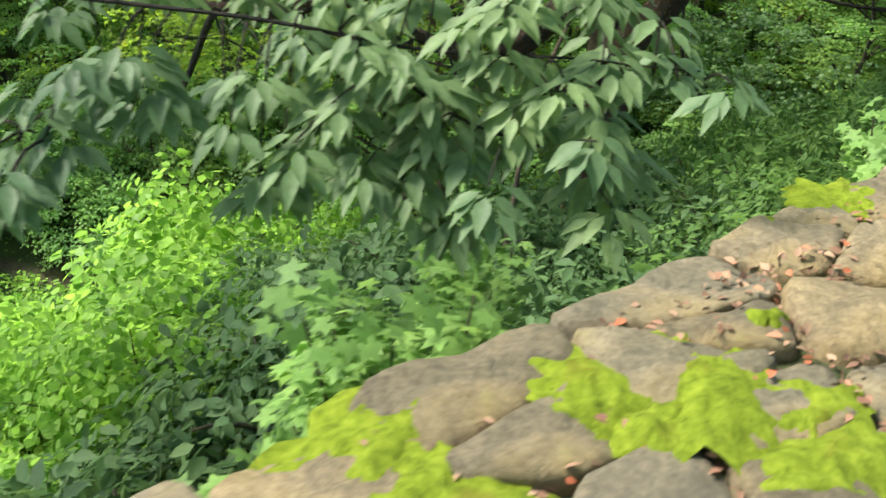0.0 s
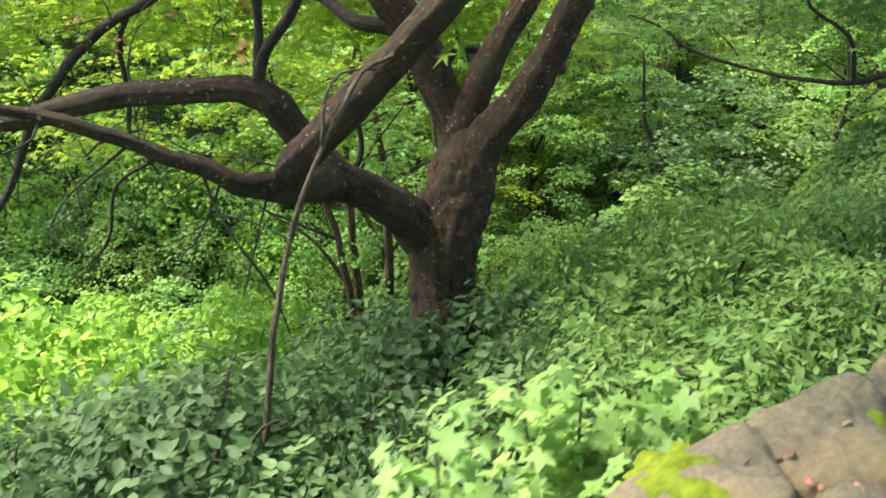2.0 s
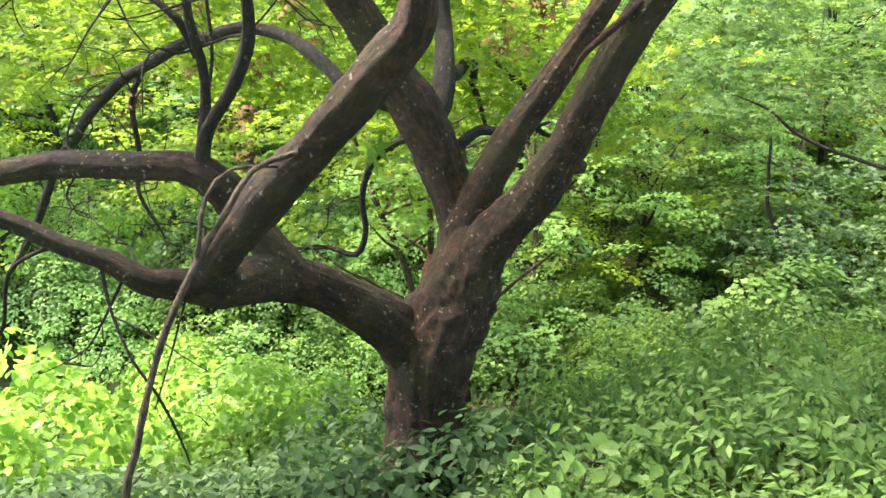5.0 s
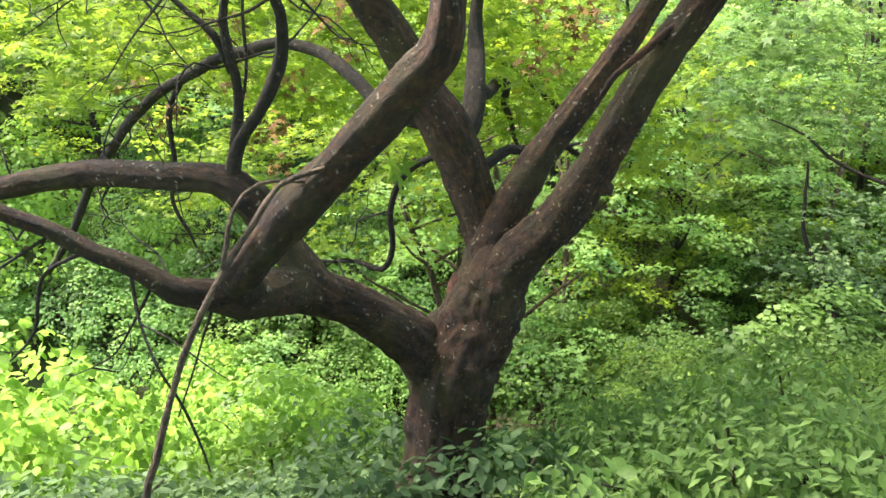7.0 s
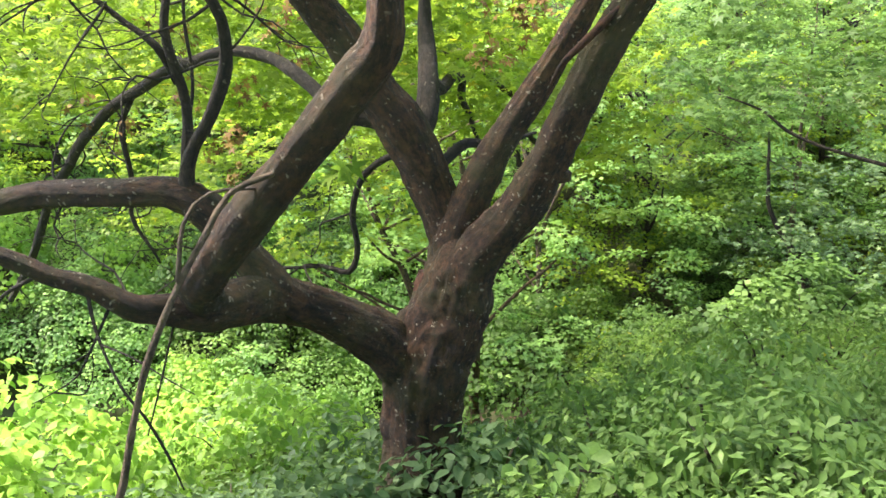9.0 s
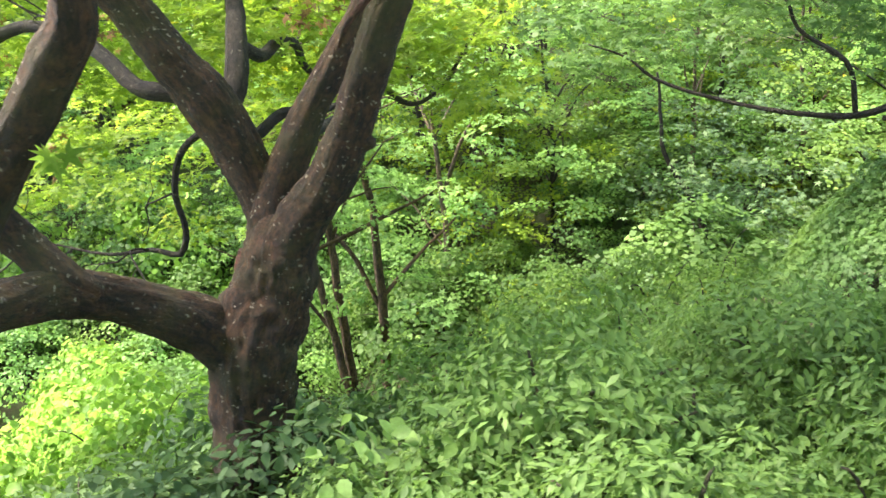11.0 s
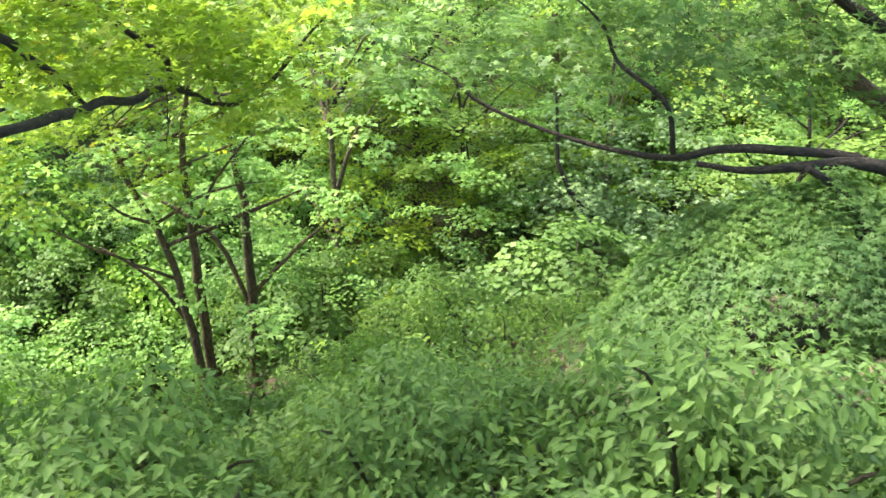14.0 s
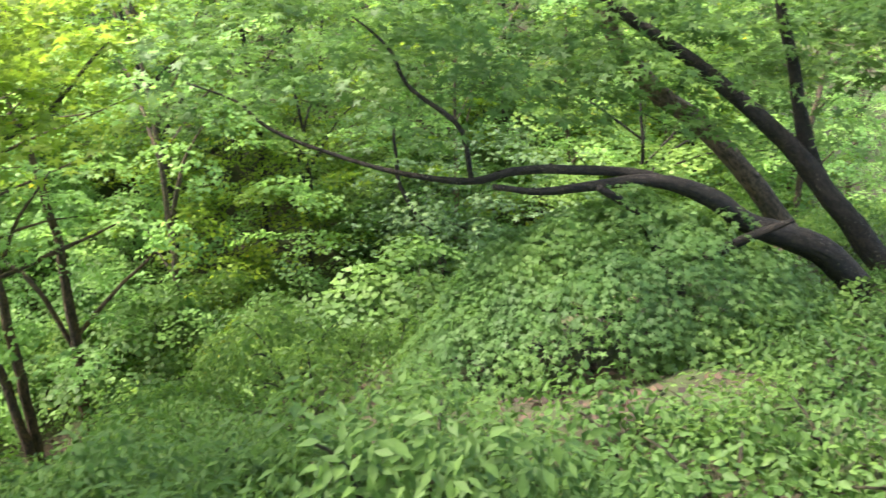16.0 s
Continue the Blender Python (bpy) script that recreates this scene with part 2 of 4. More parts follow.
def tube_data(nodes, sides=10, step=0.08, rough=0.0, wander=0.0):
    """Vertices and faces of a tapered, uneven limb along the nodes."""
    line = smooth_line(nodes, step)
    if wander:
        for k, q in enumerate(line):
            w = noise.noise_vector(Vector(q[:3]) * 2.3)
            q[:3] += np.array(w) * wander * min(1.0, k / 4)
    verts, faces = [], []
    up = Vector((0.3, 0.9, 0.2)).normalized()
    for k, q in enumerate(line):
        ahead = Vector(line[min(k + 1, len(line) - 1), :3] - line[max(k - 1, 0), :3]).normalized()
        side = ahead.cross(up).normalized()
        up = side.cross(ahead).normalized()
        for s in range(sides):
            ang = 2 * math.pi * s / sides
            d = side * math.cos(ang) + up * math.sin(ang)
            r = q[3]
            if rough:
                at = Vector(q[:3]) + d * r
                r *= 1 - 0.45 * rough * abs(noise.noise(Vector((d.x * 6, d.y * 6, d.z * 6 + at.z * 1.5 + at.x * 0.7))))
                r *= 1 + rough * (noise.noise(at * 4.0) * 0.7 + noise.noise(Vector((d.x * 3, d.y * 3, at.z * 1.2 + d.z * 2))) * 0.6 + 0.4 * noise.noise(at * 14.0) + 0.22 * noise.noise(at * 34.0))
            verts.append(Vector(q[:3]) + d * r)
    n = len(line)
    for k in range(n - 1):
        for s in range(sides):
            t = (s + 1) % sides
            faces.append((k * sides + s, k * sides + t, (k + 1) * sides + t, (k + 1) * sides + s))
    for k, first in ((n - 1, 0), (0, 1)):
        verts.append(Vector(line[k, :3]))
        for s in range(sides):
            pair = (k * sides + s, k * sides + (s + 1) % sides)
            faces.append((*(reversed(pair) if first else pair), len(verts) - 1))
    run = np.concatenate([[0], np.cumsum(np.linalg.norm(np.diff(line[:, :3], axis=0), axis=1))])
    ang = np.arange(sides) * 2 * math.pi / sides
    rad = line[:, 3][:, None]
    ring = np.stack([rad * np.cos(ang), rad * np.sin(ang), run[:, None] + 0 * rad * ang], -1).reshape(-1, 3)
    ring = np.vstack([ring, (0, 0, run[-1]), (0, 0, 0)]) + line[0, :3]
    return verts, faces, ring


def barked(name, verts, faces, ring, mat):
    """A limb's mesh that carries its own straightened coordinates, for the bark's grain."""
    me = mesh_of(name, verts, faces, mat)
    me.attributes.new("along", "FLOAT_VECTOR", "POINT").data.foreach_set("vector", np.asarray(ring, np.float32).ravel())
    return me


def tube(name, nodes, mat, sides=10, step=0.08, rough=0.0, wander=0.0):
    return barked(name, *tube_data(nodes, sides, step, rough, wander), mat)


def tubes(name, lines, mat, sides=5, step=0.12, wander=0.0):
    verts, faces, rings = [], [], []
    for nodes in lines:
        v, f, r = tube_data(nodes, sides, step, 0.0, wander)
        faces += [tuple(i + len(verts) for i in g) for g in f]
        verts += v
        rings.append(r)
    return barked(name, verts, faces, np.vstack(rings), mat)


# leaf outlines: points (x, y, z) of a leaf one unit long along +y, and faces
def ovate(wide=0.24):
    pts = [(0, 0, 0), (wide * 0.8, 0.22, 0.05), (wide, 0.45, 0.06), (wide * 0.55, 0.75, 0.0), (0, 1.05, -0.12),
           (-wide * 0.55, 0.75, 0.0), (-wide, 0.45, 0.06), (-wide * 0.8, 0.22, 0.05), (0, 0.45, -0.01), (0, 0.75, -0.05)]
    return np.array(pts), [(0, 1, 2, 8), (8, 2, 3, 9), (9, 3, 4), (0, 8, 6, 7), (8, 9, 5, 6), (9, 4, 5)]


def lance(wide=0.22):
    pts = [(0, 0, 0), (wide, 0.42, 0.06), (0, 1, -0.08), (-wide, 0.42, 0.06), (0, 0.45, -0.02)]
    return np.array(pts), [(0, 1, 2, 4), (0, 4, 2, 3)]


def broad(wide=0.34):
    pts = [(0, 0, 0), (wide * 0.95, 0.3, 0.05), (wide * 0.72, 0.68, 0.02), (0, 1, -0.1), (-wide * 0.72, 0.68, 0.02), (-wide * 0.95, 0.3, 0.05)]
    return np.array(pts), [(0, 1, 2, 3), (0, 3, 4, 5)]


def blade(wide=0.3):
    return np.array([(0, 0, 0), (wide, 0.45, 0.03), (0, 1, -0.05), (-wide, 0.45, 0.03)]), [(0, 1, 2, 3)]


def palmate(lobes=5, deep=0.34, spread=250, width=0.5):
    pts, faces = [(0, 0, 0)], []
    half = spread / 2
    angs = [(-half + spread * k / (lobes - 1)) for k in range(lobes)]
    for k, ang in enumerate(angs):
        long = 0.62 + 0.38 * math.cos(radians(ang) * 0.55)
        a0 = radians(ang)
        gap = radians(spread / (lobes - 1) / 2)
        i = len(pts)
        pts.append((math.sin(a0 - gap) * deep * long, math.cos(a0 - gap) * deep * long, 0.03))
        pts.append((math.sin(a0) * long, math.cos(a0) * long, -0.10))
        pts.append((math.sin(a0 + gap) * deep * long, math.cos(a0 + gap) * deep * long, 0.03))
        faces.append((0, i, i + 1, i + 2))
    return np.array(pts) * np.array((1, 1, 1)) + np.array((0, 0.1, 0)), faces


def leaf_mesh(name, template, pos, heading, normal, size, mat):
    """One mesh of many leaves, each a copy of the outline turned to its heading and normal."""
    pts, faces = template
    heading = heading / np.linalg.norm(heading, axis=1, keepdims=True).clip(1e-6)
    side = np.cross(heading, normal)
    side /= np.linalg.norm(side, axis=1, keepdims=True).clip(1e-6)
    up = np.cross(side, heading)
    n, k = len(pos), len(pts)
    sz = np.broadcast_to(size, (n,))[:, None, None]
    v = pos[:, None] + sz * (pts[None, :, 0:1] * side[:, None] + pts[None, :, 1:2] * heading[:, None] + pts[None, :, 2:3] * up[:, None])
    loops = np.concatenate([np.array(f) for f in faces])
    lens = np.array([len(f) for f in faces])
    allloops = (loops[None] + (np.arange(n) * k)[:, None]).ravel()
    total = np.tile(lens, n)
    starts = np.concatenate([[0], np.cumsum(total)[:-1]])
    me = bpy.data.meshes.new(name)
    me.vertices.add(n * k)
    me.vertices.foreach_set("co", v.astype(np.float32).ravel())
    me.loops.add(len(allloops))
    me.loops.foreach_set("vertex_index", allloops.astype(np.int32))
    me.polygons.add(len(total))
    me.polygons.foreach_set("loop_start", starts.astype(np.int32))
    me.polygons.foreach_set("loop_total", total.astype(np.int32))
    me.materials.append(mat)
    me.update(calc_edges=True)
    return me


def sprays(centres, radius, each, droop=0.35, tilt=0.35, flat=0.12, up=None, ruffle=0.2):
    """Leaves in flat, drooping sprays: positions, headings and normals."""
    c = np.repeat(np.asarray(centres, float), each, axis=0)
    n = len(c)
    nrm = rng.normal(0, tilt, (len(centres), 3)) + (0, 0, 1)
    if up is not None:
        nrm = nrm + np.asarray(up)
    nrm /= np.linalg.norm(nrm, axis=1, keepdims=True)
    nrm = np.repeat(nrm, each, axis=0)
    ref = rng.normal(0, 1, (n, 3))
    out = ref - nrm * (ref * nrm).sum(1, keepdims=True)
    out /= np.linalg.norm(out, axis=1, keepdims=True)
    r = np.sqrt(rng.random((n, 1))) * (radius if np.isscalar(radius) else np.repeat(radius, each)[:, None])
    pos = c + out * r + nrm * rng.normal(0, flat, (n, 1)) * radius_scalar(radius, each, n)
    pos[:, 2] -= droop * r[:, 0] ** 2 / (r.max() + 1e-6)
    head = out + rng.normal(0, 0.5, (n, 3)) + (0, 0, -droop)
    nn = nrm + rng.normal(0, ruffle, (n, 3))
    return pos, head, nn


def radius_scalar(radius, each, n):
    return radius if np.isscalar(radius) else np.repeat(radius, each)[:, None]


# ---- the lie of the land ----
def edge(x):
    """The y of the wall's outer edge at x."""
    x = np.asarray(x, float)
    bow = 0.885 + 0.80 * x - 0.055 * x**2
    left = 0.64 + 0.833 * (x + 0.3)
    right = 2.147 + 0.53 * (x - 1.8)
    return np.where(x < -0.3, left, np.where(x > 1.8, right, bow))


def away(x, y):
    """Metres beyond the wall's outer edge, down the slope."""
    return (np.asarray(y, float) - edge(np.clip(x, -14, 16))) * 0.87


def land(x, y):
    d = away(x, y)
    z = np.interp(d, [-60, -12, -6, -0.45, -0.1, 3.3, 6, 10, 13, 17, 25, 40, 80, 300, 900], [8, 2.5, 0.5, 0.28, -0.25, -1.6, -2.9, -5.9, -6.4, -4.9, -2.6, 2.5, 16, 45, 60])
    far = np.clip((d - 0.5) / 3, 0, 1)
    x, y = np.asarray(x, float), np.asarray(y, float)
    z = z + far * (0.14 * np.sin(0.9 * x + 0.4 * y) + 0.12 * np.sin(1.7 * y - 0.8 * x + 1) + 0.05 * np.sin(4.1 * x + 2.2 * y))
    return z


def build_ground():
    n = 240
    u = np.linspace(-1, 1, n)
    gx = 3 + np.sinh(u * 5.2) / np.sinh(5.2) * 600
    gy = 6 + np.sinh(u * 5.2) / np.sinh(5.2) * 600
    x, y = np.meshgrid(gx, gy)
    z = land(x, y) + 0.02 * rng.normal(size=x.shape)
    verts = np.stack([x, y, z], -1).reshape(-1, 3)
    faces = [(j * n + i, j * n + i + 1, (j + 1) * n + i + 1, (j + 1) * n + i) for j in range(n - 1) for i in range(n - 1)]
    ob = new("ground", mesh_of("ground", verts, faces, SOIL))
    tagged(ob, "brown forest soil slope with leaf litter and patchy green", "ground", kind="structure")


build_ground()


# ---- the stone wall ----
WALL_TOP, WALL_WIDE = 0.842, 0.56


def wall_point(s, d):
    """A place on the wall: s metres along x of the edge, d metres in from the outer edge."""
    y = float(edge(s))
    slope = float(edge(s + 0.01) - edge(s - 0.01)) / 0.02
    nx, ny = slope / math.hypot(1, slope), -1 / math.hypot(1, slope)
    return s + nx * d, y + ny * d


def clip_cell(poly, mid, nrm):
    out = []
    for i, p in enumerate(poly):
        q = poly[(i + 1) % len(poly)]
        dp, dq = (p - mid).dot(nrm), (q - mid).dot(nrm)
        if dp <= 0:
            out.append(p)
        if (dp < 0) != (dq < 0):
            out.append(p + (q - p) * (dp / (dp - dq)))
    return out


def rounded_outline(poly, count, inset):
    """The cell's outline, shrunk to leave a joint, resampled and rounded."""
    c = sum(poly, Vector((0, 0))) / len(poly)
    poly = [p + (c - p).normalized() * inset for p in poly]
    pts, per = [], [(poly[(i + 1) % len(poly)] - poly[i]).length for i in range(len(poly))]
    total = sum(per)
    for k in range(count):
        t, i = total * k / count, 0
        while t > per[i]:
            t -= per[i]
            i += 1
        pts.append(poly[i] + (poly[(i + 1) % len(poly)] - poly[i]) * (t / per[i]))
    for _ in range(1):
        pts = [(pts[i - 1] + pts[i] * 2 + pts[(i + 1) % count]) / 4 for i in range(count)]
    return pts


def build_wall():
    rnd = random.Random(11)
    wall = thing("stone_wall", "low dry-stacked wall of weathered brown stones with moss", "wall", kind="structure")
    # core of earth and rubble under the cap stones
    verts, faces = [], []
    stations = np.arange(-3.2, 8.6, 0.2)
    for s in stations:
        for d, z in ((0.03, -0.9), (0.05, WALL_TOP - 0.03), (WALL_WIDE - 0.05, WALL_TOP - 0.024), (WALL_WIDE - 0.02, -0.3)):
            x, y = wall_point(s, d)
            verts.append((x, y, z))
    for k in range(len(stations) - 1):
        faces += [(4 * k + i, 4 * k + i + 1, 4 * k + i + 5, 4 * k + i + 4) for i in range(3)]
    part_of("wall_core", mesh_of("wall_core", verts, faces, SOIL, smooth=False), wall)
    # cap stones
    seeds = []
    s = -3.1
    while s < 8.5:
        rows = rnd.choice((2, 3, 3, 4))
        for r in range(rows):
            seeds.append(Vector((s + rnd.uniform(-0.1, 0.1), WALL_WIDE * (r + 0.5) / rows + rnd.uniform(-0.06, 0.06))))
        s += rnd.uniform(0.10, 0.21)
    for i, p in enumerate(seeds):
        cell = [Vector((p.x - 0.5, -0.02)), Vector((p.x + 0.5, -0.02)), Vector((p.x + 0.5, WALL_WIDE)), Vector((p.x - 0.5, WALL_WIDE))]
        for j, q in enumerate(seeds):
            if i != j and (q - p).length < 1.0:
                cell = clip_cell(cell, (p + q) / 2, q - p)
        if len(cell) < 3:
            continue
        ring = rounded_outline(cell, 26, rnd.uniform(0.001, 0.007))
        c = sum(ring, Vector((0, 0))) / len(ring)
        lift, lean_s, lean_d = rnd.uniform(-0.008, 0.010), rnd.uniform(-0.07, 0.07), rnd.uniform(-0.06, 0.06)
        verts, faces, k = [], [], len(ring)
        ox, oy = wall_point(c.x, c.y)

        def top(q, f):
            return WALL_TOP + lift + lean_s * (q.x - c.x) + lean_d * (q.y - c.y) + 0.026 * noise.noise(Vector((q.x * 8, q.y * 8, i))) + 0.011 * noise.noise(Vector((q.x * 30, q.y * 30, i))) + f

        for scale, f in ((0.985, -0.14), (1.015, -0.034), (1.005, -0.016), (0.97, -0.005), (0.8, 0.002), (0.4, 0.004)):
            for q in ring:
                w = c + (q - c) * scale * (1 + 0.09 * noise.noise(Vector((q.x * 12, q.y * 12, i + f * 20))))
                x, y = wall_point(w.x, w.y)
                verts.append((x - ox, y - oy, top(w, f) - WALL_TOP))
        rings = 6
        for r in range(rings - 1):
            faces += [(r * k + a, r * k + (a + 1) % k, (r + 1) * k + (a + 1) % k, (r + 1) * k + a) for a in range(k)]
        verts.append((0, 0, top(c, 0.014) - WALL_TOP))
        faces += [((rings - 1) * k + a, (rings - 1) * k + (a + 1) % k, len(verts) - 1) for a in range(k)]
        stone = part_of("stone", mesh_of("stone", verts, faces, STONE), wall)
        stone.location = (ox, oy, WALL_TOP)
        for pad in range(rnd.choice((0, 0, 1, 1, 2, 3, 4)) if -1.6 < c.x < 3 else 0):
            size = rnd.choice((0.12, 0.16, 0.22, 0.3, 0.42, 0.6)) * math.sqrt(0.08)
            mverts, mfaces, count, mr = [], [], 40, 7
            off = Vector((rnd.uniform(-0.11, 0.11), rnd.uniform(-0.09, 0.09)))
            for r in range(mr):
                for a in range(count):
                    ang = 2 * math.pi * a / count
                    # reach of the pad, ragged at its rim
                    reach = size * 0.55 * (1 + 0.5 * noise.noise(Vector((math.cos(ang) * 1.3, math.sin(ang) * 1.3, i * 1.7 + pad * 5))) + 0.34 * noise.noise(Vector((math.cos(ang) * 4, math.sin(ang) * 4, i))) + 0.2 * noise.noise(Vector((math.cos(ang) * 11, math.sin(ang) * 11, i))))
                    f = r / (mr - 1)
                    w = c + off + Vector((math.cos(ang), math.sin(ang))) * reach * f
                    h = 0.008 * (1 - f**2.5) + 0.006 * noise.noise(Vector((w.x * 42, w.y * 42, i))) - 0.012 * f
                    x, y = wall_point(w.x, w.y)
                    mverts.append((x - ox, y - oy, top(w, 0.006) - WALL_TOP + h))
            for r in range(mr - 1):
                mfaces += [(r * count + a, r * count + (a + 1) % count, (r + 1) * count + (a + 1) % count, (r + 1) * count + a) for a in range(count)]
            part_of("moss_pad", mesh_of("moss_pad", mverts, mfaces, MOSS), stone, "bright yellow-green moss")
    # fallen leaves caught in the joints
    n = 4600
    pos = []
    while len(pos) < n:
        s, d = rnd.uniform(-1.5, 3.5), rnd.uniform(0.05, WALL_WIDE - 0.05)
        near = sorted((Vector((s, d)) - q).length for q in seeds)
        heap = noise.noise(Vector((s * 4.0, d * 4.0, 2.0)))
        if near[1] - near[0] < 0.03 + 0.10 * max(heap, 0.0):
            x, y = wall_point(s, d)
            pos.append((x, y, WALL_TOP + rnd.uniform(-0.03, 0.012 + 0.012 * max(heap, 0.0))))
    pos = np.array(pos)
    me = leaf_mesh("leaf_litter", ovate(0.3), pos, rng.normal(size=(n, 3)) * (1, 1, 0.3), rng.normal(0, 0.5, (n, 3)) + (0, 0, 1), rng.uniform(0.010, 0.024, n), DRY)
    tagged(new("leaf_litter", me), "reddish-brown fallen leaves caught between the wall stones", "leaf litter", kind="stuff")


build_wall()

# ---- the old maple ----
TRUNK = [(1.04, 5.30, -2.1, 0.33), (1.06, 5.37, -1.45, 0.24), (1.08, 5.45, -0.97, 0.207), (1.07, 5.55, -0.69, 0.201), (1.10, 5.65, -0.41, 0.222), (1.20, 5.75, -0.19, 0.207), (1.25, 5.81, 0.05, 0.17), (1.255, 5.84, 0.15, 0.12), (1.26, 5.86, 0.21, 0.04)]
GREAT_BOUGHS = [
    [(1.22, 5.79, -0.22, 0.15), (1.265, 5.80, -0.03, 0.158), (1.34, 5.79, 0.13, 0.145), (1.53, 5.75, 0.35, 0.117), (1.68, 5.70, 0.60, 0.107), (1.80, 5.65, 0.85, 0.097), (1.93, 5.60, 1.14, 0.088), (2.08, 5.55, 1.40, 0.079), (2.17, 5.50, 1.61, 0.072), (2.4, 5.4, 2.3, 0.055), (2.5, 5.2, 3.2, 0.03)],
    [(1.20, 5.84, -0.15, 0.15), (1.21, 5.87, 0.02, 0.15), (1.225, 5.90, 0.20, 0.135), (1.30, 5.95, 0.40, 0.112), (1.45, 6.00, 0.67, 0.087), (1.61, 6.05, 0.92, 0.074), (1.77, 6.10, 1.17, 0.067), (1.89, 6.10, 1.38, 0.060), (2.01, 6.10, 1.63, 0.053), (2.3, 6.3, 2.4, 0.03)],
    [(1.22, 5.88, 0.0, 0.12), (1.17, 5.94, 0.22, 0.125), (1.04, 6.00, 0.50, 0.132), (0.92, 6.00, 0.77, 0.130), (0.79, 6.00, 0.94, 0.117), (0.63, 6.00, 1.20, 0.110), (0.49, 6.00, 1.40, 0.103), (0.38, 6.00, 1.61, 0.096), (0.1, 6.1, 2.4, 0.06), (-0.3, 6.2, 3.2, 0.03)],
    [(1.12, 5.70, -0.78, 0.15), (1.05, 5.66, -0.54, 0.185), (0.90, 5.56, -0.30, 0.152), (0.77, 5.42, -0.12, 0.127), (0.62, 5.28, 0.02, 0.114), (0.47, 5.10, 0.13, 0.116), (0.37, 4.85, 0.19, 0.108), (0.27, 4.70, 0.24, 0.079), (0.16, 4.60, 0.29, 0.054), (0.03, 4.55, 0.39, 0.044), (-0.10, 4.50, 0.45, 0.039), (-0.24, 4.45, 0.54, 0.039), (-0.36, 4.40, 0.60, 0.036), (-0.54, 4.30, 0.70, 0.029), (-1.0, 4.1, 0.85, 0.015)],
    [(0.36, 4.78, 0.26, 0.09), (0.43, 4.65, 0.38, 0.089), (0.63, 4.50, 0.58, 0.086), (0.85, 4.42, 0.81, 0.080), (1.04, 4.38, 1.01, 0.076), (1.19, 4.35, 1.18, 0.073), (1.30, 4.32, 1.30, 0.063), (1.33, 4.30, 1.42, 0.058), (1.31, 4.30, 1.57, 0.054), (1.25, 4.2, 2.2, 0.035), (1.3, 4.0, 3.0, 0.015)],
    [(0.6, 5.18, 0.06, 0.09), (0.52, 5.15, 0.15, 0.095), (0.35, 5.15, 0.37, 0.087), (0.26, 5.10, 0.54, 0.088), (0.11, 5.08, 0.62, 0.075), (-0.15, 5.06, 0.62, 0.068), (-0.47, 5.05, 0.61, 0.064), (-0.73, 5.00, 0.57, 0.062), (-1.08, 4.90, 0.52, 0.052), (-1.8, 4.8, 0.6, 0.025)],
]
